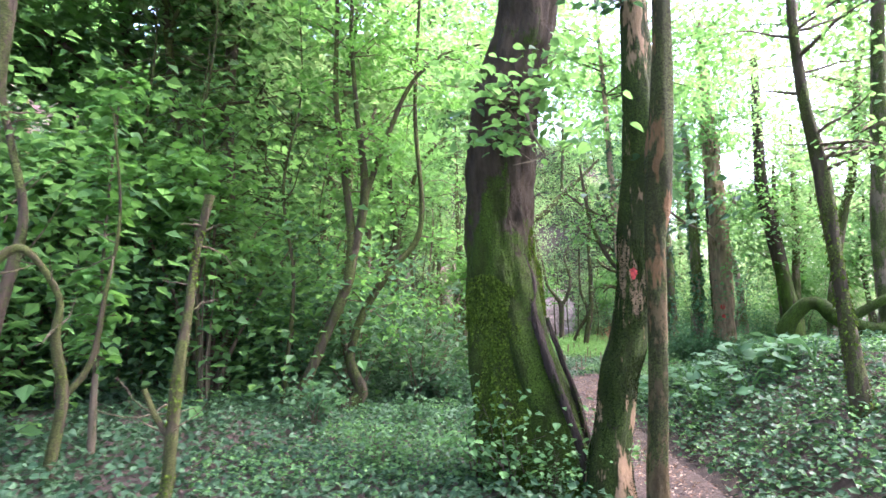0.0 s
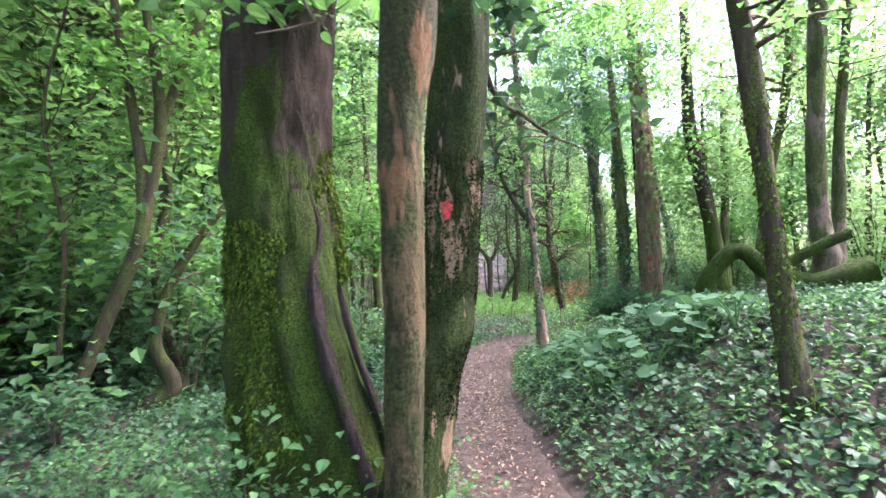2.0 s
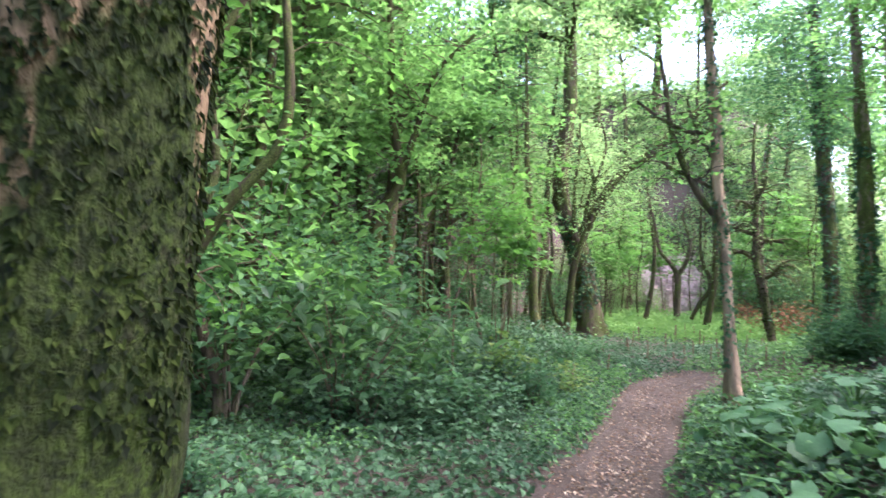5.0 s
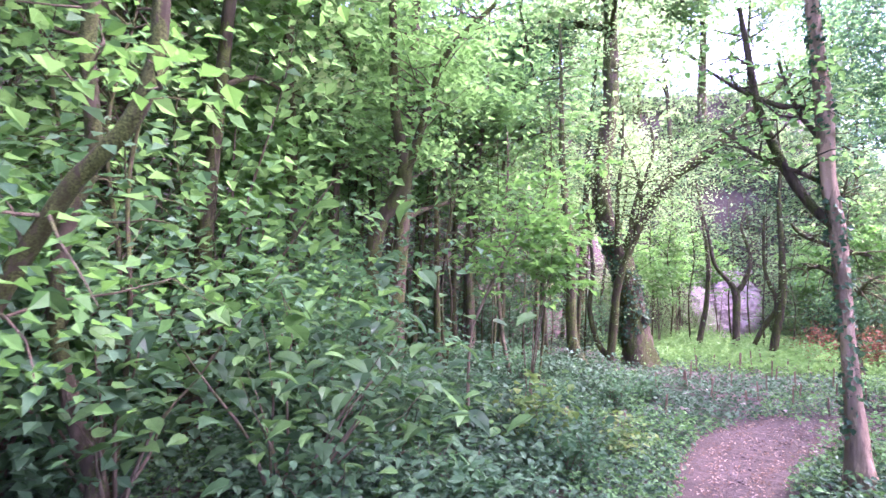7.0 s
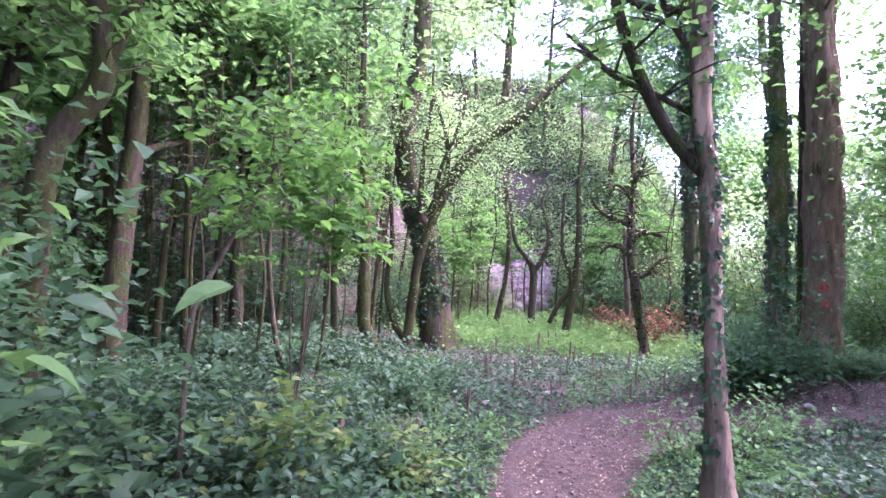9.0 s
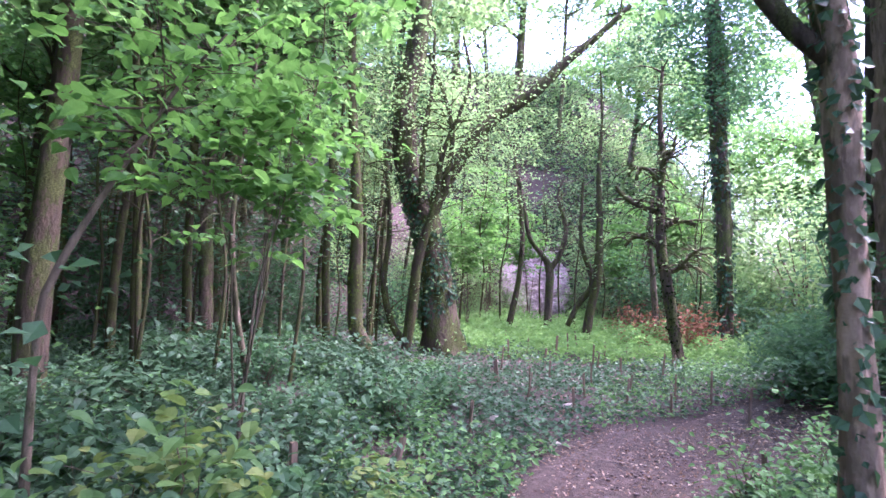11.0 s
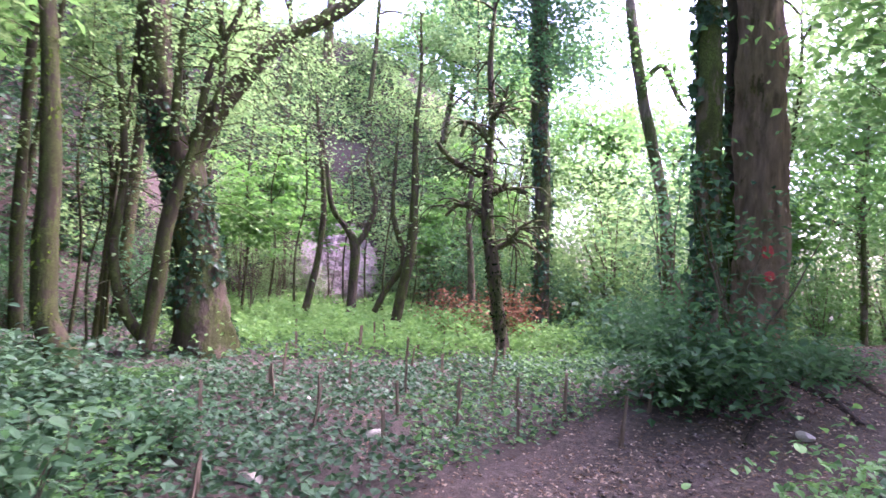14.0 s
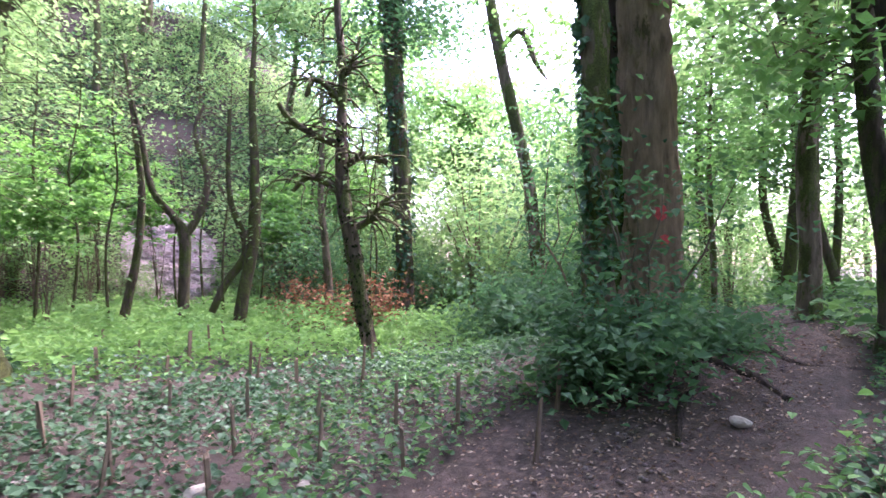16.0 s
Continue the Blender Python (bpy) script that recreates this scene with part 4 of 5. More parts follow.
def paint_blob(parent, path, z, turn, wide, tall):
    """A daub of paint that follows the bark."""
    verts, faces = [], []
    n, m = 9, 13
    base_z = parent.location.z
    for i in range(m):
        h = z - base_z + tall * (i / (m - 1) - 0.5)
        row = path[np.argmin(np.abs(path[:, 2] - h))]
        half = wide * math.sqrt(max(0.02, 1 - (2 * i / (m - 1) - 1) ** 2)) * (1 + 0.5 * noise.noise((i * 0.6, z * 7, 2)))
        for j in range(n):
            a = turn + ((j / (n - 1) - 0.5) * half + 0.25 * wide * noise.noise((i * 0.7, z, 9))) / row[3]
            verts.append((row[0] + math.cos(a) * row[3] * 1.06, row[1] + math.sin(a) * row[3] * 1.06, h))
    for i in range(m - 1):
        for j in range(n - 1):
            k = i * n + j
            faces.append((k, k + 1, k + n + 1, k + n))
    part("paint_mark", raw_mesh("paint_mark", verts, faces, M_RED), parent, "red paint blaze on the bark")


paint_blob(blaze_ob, blaze_path, 1.55, radians(-108), 0.05, 0.09)

tree("dead_pole", "pale dead pole with stripped bark and mossy top", POLE, mat=M_PALE, sides=22, step=0.05, rough=0.16, flare=1.1, seed=6, category="dead tree")
tree("leaning_tree", "slender dark leaning tree with mossy base on the bank", LEANING, mat=M_LIMB, sides=16, step=0.06, rough=0.2, knot=0.25, twigs=20, reach=0.9, start=0.4, leaves=420, leaf=0.07,
     seed=7, moss=1500, moss_size=0.03, droop=0.1, twig_r=0.018, limb_mat=M_TWIG)
tree("hazel_clump", "multi-stemmed hazel with mossy crooked stems", HAZEL_A, [HAZEL_B, HAZEL_C, HAZEL_D], M_LIMB, sides=10, twigs=70, reach=1.1, start=0.3, leaves=3200, leaf=0.09, leaf_mat=M_LEAF_BRIGHT,
     spread=0.16, seed=8, category="hazel", droop=0.2)
tree("dead_sapling", "broken dead sapling stem with a mossy top", DEAD_STEM, [DEAD_STEM_B], M_LIMB, sides=12, step=0.04, rough=0.35, knot=0.5, seed=9, flare=1.1, category="sapling", moss=2600, moss_size=0.018, moss_high=1.0, twigs=16, reach=0.35, start=0.5, twig_r=0.008)
tree("bare_sapling", "crooked bare sapling with mossy bark", SAPL_A, [SAPL_B], M_LIMB, sides=9, step=0.06, rough=0.3, seed=10, flare=1.1, category="sapling", twigs=10, reach=0.4, moss=300, moss_size=0.02)
tree("leafy_sapling", "thin sapling with bright yellow-green leaves", SAPL_C, [], M_TWIG, sides=8, step=0.06, seed=11, flare=1.1, category="sapling", twigs=90, reach=0.2, start=0.15, leaves=560, leaf=0.1,
     leaf_mat=M_LEAF_BRIGHT, spread=0.04, full=True)
tree("crooked_sapling", "dark crooked sapling beside the path", SAPL_D, [], M_BARK_DARK, sides=10, step=0.06, seed=12, flare=1.1, category="sapling", twigs=8, reach=0.5, leaves=60, leaf=0.08)
tree("thin_dark_tree", "thin dark twisting stem in front of shrubs", THINL, [], M_BARK_DARK, sides=12, seed=13, twigs=14, reach=1.0, leaves=300, leaf=0.1, start=0.5)
tree("forked_tree", "mossy tree forking low among shrubs", FORKL, [FORKL_B], M_LIMB, seed=14, twigs=50, reach=1.3, leaves=2600, leaf=0.1, leaf_mat=M_LEAF, spread=0.25)
slender_ob, slender_path = tree("slender_tree", "slender dark trunk behind the shrubs", TR575, [], M_BARK_DARK, seed=15, twigs=30, reach=1.4, leaves=1800, leaf=0.1, leaf_mat=M_LEAF, spread=0.25, start=0.2)
# Added tree: its crown, out of view, shades the undergrowth on the left
SHADE_TREE = [(-3.2, 8.2, 0.0, 0.13), (-3.15, 8.25, 2.0, 0.11), (-3.25, 8.3, 4.5, 0.09), (-3.1, 8.4, 7.0, 0.07), (-3.0, 8.5, 9.5, 0.03)]
shade_ob, shade_path = tree("shade_tree", "added upright tree whose unseen crown shades the slope foot", SHADE_TREE, [], M_BARK_DARK, seed=49, sides=14, twigs=14, reach=1.2, start=0.4, leaves=500, leaf=0.1)
shade_crown(shade_ob, shade_path, 5.2, 9.0, 4.3, 14, 8000, 0.14, M_LEAF, M_BARK_DARK, 205)
shade_crown(slender_ob, slender_path, 5.4, 8.6, 3.6, 12, 6000, 0.14, M_LEAF, M_BARK_DARK, 204)

# ---- trees of the bank and the open side ----
red_ob, red_path = tree("old_tree", "tall old tree with grey furrowed bark and red paint mark", RED_A, mat=M_BARK_GREY, sides=72, step=0.07, rough=0.22, knot=0.22, seed=16, flare=1.1, twigs=40, reach=2.4, start=0.45,
                        leaves=5000, leaf=0.13, spread=0.4, ivy=70, twig_r=0.03)
paint_blob(red_ob, red_path, 1.3, radians(-122), 0.13, 0.16)
paint_blob(red_ob, red_path, 1.02, radians(-116), 0.11, 0.12)
tree("companion_tree", "knobbly dark trunk with ivy beside the old tree", RED_B, mat=M_BARK, sides=20, rough=0.2, knot=0.35, seed=17, twigs=22, reach=1.6, start=0.5, leaves=900, leaf=0.12, ivy=1500, ivy_size=0.1, limb_mat=M_TWIG)
tree("mossy_companion", "dark mossy trunk grown against the old tree", RED_C, mat=M_BARK_MOSS, sides=16, seed=18, moss=1200, moss_size=0.05, moss_mat=M_MOSS_SHADED)
bank_ob, bank_path = tree("bank_tree", "upright mossy tree on the bank", RX1, mat=M_BARK, seed=19, twigs=20, reach=1.6, leaves=2200, leaf=0.1, moss=800)
shade_crown(bank_ob, bank_path, 5.6, 9.0, 4.3, 13, 6500, 0.12, M_LEAF, M_BARK, 211)
bank_ob, bank_path = tree("bank_tree", "thin upright tree behind the bank", RX2, mat=M_BARK, seed=20, twigs=40, reach=1.7, leaves=1700, leaf=0.1)
shade_crown(bank_ob, bank_path, 4.6, 6.6, 2.7, 9, 3000, 0.1, M_LEAF_LIT, M_BARK, 212)
tree("bank_tree", "pale leaning tree behind the bank", RX3, mat=M_BARK_MOSS, seed=21, twigs=36, reach=1.7, leaves=1500, leaf=0.11)
bank_ob, bank_path = tree("bank_tree", "slim crooked tree behind the bank", RX4, mat=M_BARK, seed=22, twigs=40, reach=1.7, leaves=1700, leaf=0.1, leaf_mat=M_LEAF_LIT)
shade_crown(bank_ob, bank_path, 4.6, 6.6, 2.7, 9, 3000, 0.1, M_LEAF_LIT, M_BARK, 214)
tree("fallen_arch", "mossy fallen branch arching over the bank", ARCH, [ARCH_B], M_BARK_MOSS, seed=23, sides=16, step=0.06, rough=0.25, moss=5000, moss_size=0.03, category="fallen branch", flare=1.0)
log_ob, _ = tree("path_log", "bleached broken root lying across the path", [(1.62, 6.28, -0.135, 0.05), (1.78, 6.42, -0.10, 0.075), (2.02, 6.62, -0.09, 0.06), (2.16, 6.74, -0.13, 0.03)], [], M_DEADWOOD, sides=12, step=0.04, rough=0.4, seed=24,
              category="log", flare=1.0)

# ---- trees of the clearing ----
pt_ob, pt_path = tree("path_tree", "peeling ivy-clad tree beside the path", PT, [PT_LIMB, PT_BR1, PT_BR2, PT_BR3], M_PEEL, M_BARK_DARK, seed=25, sides=24, step=0.06, rough=0.2, knot=0.15, twigs=40, reach=0.9, start=0.5,
     leaves=700, leaf=0.09, spread=0.2, ivy=1500, ivy_size=0.055, ivy_range=(0.0, 0.95), droop=0.15)
shade_crown(pt_ob, pt_path, 5.4, 8.6, 3.7, 12, 6500, 0.13, M_LEAF, M_BARK_DARK, 202)
bt_ob, bt_path = tree("ivied_tree", "large dark ivied tree with a long bough", BT, [BT_BOUGH, BT_S1, BT_S2, BT_S3, BT_S4], M_BARK_DARK, M_LIMB, flare=1.0, seed=26, sides=24, rough=0.2, twigs=150, reach=1.9, start=0.55, leaves=8500, leaf=0.062,
     leaf_mat=M_LEAF_LIT, spread=0.3, ivy=2600, ivy_size=0.09, ivy_range=(0, 0.45), droop=0.25)
shade_crown(bt_ob, bt_path, 7.8, 10.6, 4.5, 10, 6500, 0.15, M_LEAF_LIT, M_LIMB, 203, (150, 330))
tree("mossy_young_tree", "slim mossy tree at the foot of the slope", T630, [], M_LIMB, seed=27, sides=12, twigs=60, reach=0.9, start=0.3, leaves=700, leaf=0.08, leaf_mat=M_LEAF_LIT, moss=600, moss_size=0.05, droop=0.4)
tree("mossy_young_tree", "very thin bare young tree in ivy", T420, [], M_TWIG, seed=28, sides=8, twigs=24, reach=0.6, leaves=260, leaf=0.09)
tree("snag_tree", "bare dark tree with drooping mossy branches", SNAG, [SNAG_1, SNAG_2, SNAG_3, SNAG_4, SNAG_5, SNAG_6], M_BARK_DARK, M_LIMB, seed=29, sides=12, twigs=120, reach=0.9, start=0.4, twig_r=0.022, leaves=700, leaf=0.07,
     leaf_mat=M_LEAF_LIT, moss=900, moss_size=0.06, moss_mat=M_MOSS_SHADED, droop=0.5)
tree("forked_young_tree", "slender dark tree forking before the scree", FORK, [FORK_R], M_BARK_DARK, seed=30, sides=10, twigs=50, reach=1.1, start=0.55, leaves=300, leaf=0.08, leaf_mat=M_LEAF_LIT)
tree("thin_tree", "thin dark leaning young tree in the clearing", F2, [], M_BARK_DARK, seed=31, sides=10, twigs=26, reach=1.0, leaves=260, leaf=0.08, leaf_mat=M_LEAF_LIT)
tree("thin_tree", "olive mossy leaning young tree in the clearing", F3, [F3_B], M_LIMB, seed=32, sides=10, twigs=70, reach=1.2, leaves=500, leaf=0.08, leaf_mat=M_LEAF_LIT)
tree("thin_tree", "thin brown tree behind the snag", F4, [], M_TWIG, seed=33, sides=10, twigs=30, reach=1.0, leaves=500, leaf=0.09)
tree("ivy_column_tree", "tall tree smothered in dark ivy", IVYFAR, [], M_BARK_DARK, seed=35, sides=12, twigs=110, reach=2.4, start=0.4, leaves=12000, leaf=0.12, leaf_mat=M_LEAF_SHADE, spread=0.5, lift=-0.05, ivy=2200, ivy_size=0.12, ivy_range=(0, 1))
tree("leaning_grey_tree", "tall grey tree leaning over the clearing", LEANF, [LEANF_B], M_BARK, seed=36, sides=14, twigs=36, reach=1.6, start=0.5, leaves=1500, leaf=0.12)
tree("right_bank_tree", "upright mossy tree beside the rising path", RT, [], M_BARK, seed=37, sides=16, twigs=40, reach=1.8, start=0.3, leaves=3200, leaf=0.12, leaf_mat=M_LEAF_LIT, spread=0.35)
tree("right_bank_tree", "thin dark leaning tree by the path", RT2, [], M_BARK_DARK, seed=38, sides=10, twigs=30, reach=1.6, leaves=2400, leaf=0.12, spread=0.35)
tree("right_bank_tree", "dark crooked tree on the bank edge", RT3, [], M_BARK_DARK, seed=39, sides=14, twigs=40, reach=1.6, start=0.35, leaves=2600, leaf=0.12, spread=0.35)
tree("right_bank_tree", "slim mossy tree in the wood beyond", RT4, [], M_LIMB, seed=40, sides=10, twigs=40, reach=1.8, leaves=3000, leaf=0.13, leaf_mat=M_LEAF_LIT, spread=0.4)
tree("right_bank_tree", "pale thin tree in the wood beyond", RT5, [], M_BARK, seed=41, sides=10, twigs=40, reach=1.8, leaves=3000, leaf=0.13, spread=0.4)
tree("green_sapling", "leaning sapling with bright green leaves over the path", SAPL_GREEN, [], M_TWIG, seed=42, sides=8, twigs=30, reach=0.8, start=0.72, leaves=520, leaf=0.095, leaf_mat=M_LEAF_BRIGHT, spread=0.14, full=True,
     category="sapling", lift=0.15)


# ---- shrubs and canopy ----
def shrub(name, label, place, height, radius, stems, leaves, leaf, mat, seed, full=False, group="", category="shrub", low=0.15, squash=0.4, flat=0.45, thick=0.012):
    g = np.random.default_rng(seed)
    top = thing(name, place, label, category, group)
    tips = []
    for k in range(stems):
        a, lean = g.uniform(0, 2 * math.pi), g.uniform(0.25, 1.0) * radius
        h = height * g.uniform(0.6, 1.0)
        pts = [(0.06 * math.cos(a), 0.06 * math.sin(a), -0.1, thick * height ** 0.7)]
        for i in range(1, 6):
            q = i / 5
            pts.append((lean * math.cos(a) * q ** 1.3 + g.normal(0, 0.05) * q, lean * math.sin(a) * q ** 1.3 + g.normal(0, 0.05) * q, h * q, thick * height ** 0.7 * (1.05 - q)))
            if q > low:
                for _ in range(2 + int(3 * radius)):
                    tips.append(np.array(pts[-1][:3]) + g.normal(0, 1, 3) * np.array([0.3, 0.3, 0.22]) * radius)
        v, f, _ = tube(pts, 5, height / 9, 0.2, 0, g.uniform(0, 40))
        part("stem", raw_mesh("stem", v, f, M_TWIG), top)
    tips = np.array(tips)
    tips[:, 2] = np.maximum(tips[:, 2], 0.05)
    part("foliage", leaf_mesh("foliage", clumped(tips, max(1, leaves // len(tips)), 0.16 * radius + 0.04, g, squash), leaf, mat, flat, 0.22, full, 0.75, g), top)
    return top


def canopy_tree(name, label, place, height, radius, bare, leaves, leaf, mat, bark, seed, group="", r=0.1):
    g = np.random.default_rng(seed)
    bend = g.normal(0, 0.5, 2)
    trunk = [(place[0] + bend[0] * k * k + 0.12 * math.sin(k * 9 + seed), place[1] + bend[1] * k * k, place[2] + height * k, r * (1.15 - k)) for k in np.linspace(0, 1, 8)]
    limbs = []
    for _ in range(7):
        k = g.uniform(bare, 0.9)
        a, L = g.uniform(0, 2 * math.pi), radius * g.uniform(0.6, 1.1)
        at = np.array([np.interp(k, np.linspace(0, 1, 8), [q[i] for q in trunk]) for i in range(3)])
        limbs.append([(*(at + np.array([math.cos(a) * L * s, math.sin(a) * L * s, L * (0.5 * s - 0.25 * s * s)]) + g.normal(0, 0.12, 3) * s), r * 0.42 * (1.1 - s)) for s in (0, 0.3, 0.65, 1)])
    return tree(name, label, trunk, limbs, bark, bark, seed=seed, sides=10, step=0.35, twigs=70, reach=radius * 0.55, start=bare, leaves=leaves, leaf=leaf, leaf_mat=mat, spread=radius * 0.14, group=group, flare=1.3, twig_r=0.016)[0]


def spread_copies(first, places, gen, low=0.8, high=1.2):
    for x, y in places:
        m = pose(x, y, ground_at(x, y) - 0.03, 0, 0, gen.uniform(0, 360))
        c = copy_thing(first, m)
        s = gen.uniform(low, high)
        c.scale = (s, s, s * gen.uniform(0.9, 1.1))


def at(x, y):
    return (x, y, ground_at(x, y) - 0.03)


g = np.random.default_rng(77)
hazel = shrub("hazel_shrub", "leafy green hazel shrub of the understory", at(-3.6, 8.6), 3.2, 1.5, 9, 3200, 0.11, M_LEAF, 51, group="understory shrubs")
spread_copies(hazel, [(-5.5, 7.2), (-4.4, 10.6), (-6.5, 9.6), (-2.6, 11.2), (-3.4, 13.2), (-5.8, 12.6), (-7.5, 6.0), (-8.2, 11.5), (-4.9, 5.2), (-6.6, 15.5), (-3.9, 16.6), (-3.1, 7.6), (-4.0, 9.4), (-5.2, 8.8), (-6.0, 6.4), (-7.0, 10.8)], g, 0.9, 1.5)
spread_copies(hazel, [(16, 22), (18, 20.5), (20, 22.5), (17.2, 25), (19, 28), (22, 19), (14.6, 23.4), (21, 26), (17, 17.2), (24, 22.5), (12.4, 29.2), (14, 31), (16, 33), (19.5, 17.5), (11.2, 29.8)], g, 0.6, 1.0)
pale = shrub("light_shrub", "pale green leafy shrub against the light", at(13.6, 28.6), 3.4, 1.6, 8, 3000, 0.1, M_LEAF_LIT, 73, group="light shrubs", low=0.1)
spread_copies(pale, [(1.4, 29.8), (2.8, 31.0), (4.4, 31.6), (8.8, 31.0), (10.4, 29.2), (11.8, 27.4), (12.8, 25.0), (14.2, 22.2), (11.6, 31.4), (13.2, 33.2), (16.2, 24.2), (18.4, 22.0)], g, 0.6, 1.1)
spread_copies(pale, [(4.9, 30.0), (5.7, 30.9), (7.6, 30.9), (8.3, 29.8), (3.9, 28.4)], g, 0.3, 0.5)
spread_copies(pale, [(13.2, 26.2), (15.4, 28.4), (12.0, 32.0), (18.0, 31.5), (21.5, 30.0), (24.5, 27.0), (26.0, 23.0), (27.5, 19.0), (25.5, 15.5), (23.0, 17.0), (21.0, 14.5), (28.5, 31.0), (20.5, 34.0), (24.0, 36.0), (16.5, 37.0), (13.5, 35.5), (30.0, 26.5), (31.0, 21.0), (29.5, 15.0), (18.0, 13.0), (14.8, 12.2), (17.5, 10.0), (22.0, 11.0), (14.5, 8.4), (20.0, 7.0), (16.8, 5.6), (13.0, 14.6)], g, 1.1, 1.8)
dark = shrub("shade_shrub", "dark green shrub in the shade of the slope", at(-3.0, 9.6), 2.2, 1.3, 10, 3000, 0.1, M_LEAF_SHADE, 52, group="shade shrubs")
spread_copies(dark, [(-2.2, 8.6), (-4.3, 7.4), (-5.6, 10.2), (-2.0, 12.6), (-0.9, 10.9), (-3.2, 15.2), (-7.2, 8.2), (-6.4, 13.6), (-4.6, 14.6), (-5.6, 18.2), (-3.0, 19.4), (-1.4, 21.5), (-7.9, 17.0), (-0.6, 23.8), (1.2, 25.2),
                     (12.4, 22.6), (14.2, 24.2), (11.2, 26.4), (9.2, 27.4), (16.5, 25.5)], g, 0.7, 1.2)
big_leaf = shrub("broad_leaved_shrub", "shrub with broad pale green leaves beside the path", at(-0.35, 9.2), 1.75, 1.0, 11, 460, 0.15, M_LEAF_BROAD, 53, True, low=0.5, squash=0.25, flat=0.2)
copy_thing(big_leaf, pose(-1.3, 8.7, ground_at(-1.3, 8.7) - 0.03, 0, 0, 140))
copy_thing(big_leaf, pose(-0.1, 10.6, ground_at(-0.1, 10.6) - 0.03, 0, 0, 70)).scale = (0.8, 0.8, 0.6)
fresh = shrub("fresh_shrub", "tall sapling shrub with fresh yellow-green leaves", at(0.62, 14.25), 4.1, 0.75, 6, 1300, 0.115, M_LEAF_BRIGHT, 54, True, low=0.62, squash=0.3, flat=0.3, thick=0.005)
copy_thing(fresh, pose(-2.9, 6.9, ground_at(-2.9, 6.9) - 0.03, 0, 0, 200))
copy_thing(fresh, pose(4.2, 28.5, ground_at(4.2, 28.5) - 0.03, 0, 0, 90))
spread_copies(fresh, [(-5.0, 8.6), (-3.7, 10.1), (-4.4, 6.6), (-6.3, 8.0), (-5.8, 11.0), (-3.2, 12.2), (2.6, 27.4), (5.8, 29.8), (10.6, 28.8), (12.6, 20.4), (3.4, 26.4), (4.6, 30.6), (9.2, 30.4), (3.2, 29.2), (8.6, 28.4), (10.2, 31.5), (2.0, 28.6)], g, 0.8, 1.4)
under = shrub("tree_foot_bush", "dense dark bush at the foot of the old tree", at(7.35, 16.9), 0.72, 0.95, 12, 4600, 0.085, M_LEAF_SHADE, 55)
copy_thing(under, pose(8.7, 16.75, ground_at(8.7, 16.75) - 0.03, 0, 0, 120)).scale = (0.6, 0.6, 0.5)
copy_thing(under, pose(9.6, 20.6, ground_at(9.6, 20.6) - 0.03, 0, 0, 60)).scale = (1.1, 1.1, 1.5)
sprout = shrub("bramble_sprout", "low green sprouting bramble at the foot of trunks", at(0.42, 4.35), 0.75, 0.4, 8, 420, 0.06, M_HERB, 58, True, "bramble sprouts")
for x, y, s in ((0.95, 4.45, 0.8), (0.2, 4.7, 0.9), (1.25, 4.55, 0.6), (0.7, 4.15, 0.6), (-0.6, 4.9, 0.7), (4.4, 13.6, 0.8), (5.2, 13.9, 0.8), (4.9, 13.2, 1.0), (5.9, 14.3, 0.9), (4.35, 12.6, 0.7)):
    copy_thing(sprout, pose(x, y, ground_at(x, y) - 0.03, 0, 0, x * 90)).scale = (s, s, s)
mound = shrub("bramble_mound", "low dark green mound of brambles and ivy", at(0.6, 14.2), 0.5, 0.62, 9, 900, 0.075, M_IVY, 71, True, "bramble mounds", low=0.05, squash=0.5)
for n in range(70):
    x, y = g.uniform(-4.2, 2.4), g.uniform(8.2, 19.5)
    if off_path(x, y)[0] > 1.0:
        s = g.uniform(0.6, 1.25)
        copy_thing(mound, pose(x, y, ground_at(x, y) - 0.03, 0, 0, g.uniform(0, 360))).scale = (s, s, s * g.uniform(0.7, 1.1))
nettle = shrub("nettle_clump", "leafy green nettle clump in the undergrowth", at(-0.8, 13.2), 0.7, 0.42, 10, 420, 0.085, M_LEAF_SHADE, 72, True, "nettle clumps", low=0.2, squash=0.4)
for n in range(44):
    x, y = g.uniform(-4.0, 2.6), g.uniform(5.5, 19.5)
    if off_path(x, y)[0] > 0.85 and math.hypot(x - 0.5, y - 4.9) > 1.2:
        s = g.uniform(0.5, 1.0)
        copy_thing(nettle, pose(x, y, ground_at(x, y) - 0.03, 0, 0, g.uniform(0, 360))).scale = (s, s, s)
spray = shrub("beech_sapling", "young sapling with level leaf sprays before the old tree", at(7.7, 16.75), 2.3, 0.95, 6, 520, 0.085, M_LEAF_SHADE, 59, low=0.45, squash=0.2, flat=0.2)
copy_thing(spray, pose(9.9, 19.4, ground_at(9.9, 19.4) - 0.03, 0, 0, 200)).scale = (1.4, 1.4, 1.5)
copy_thing(spray, pose(10.9, 21.5, ground_at(10.9, 21.5) - 0.03, 0, 0, 80)).scale = (1.5, 1.5, 1.8)
yellow = shrub("yellow_bush", "small bush with yellowing leaves at the path edge", at(0.95, 12.4), 1.0, 0.5, 7, 520, 0.1, M_LEAF_YELLOW, 56, True)
copy_thing(yellow, pose(1.9, 12.9, ground_at(1.9, 12.9) - 0.03, 0, 0, 200)).scale = (0.7, 0.7, 0.55)
brack = shrub("dead_bracken", "rust-brown dead bracken behind the stakes", at(8.6, 23.6), 1.1, 0.8, 9, 900, 0.1, M_BRACKEN, 57)
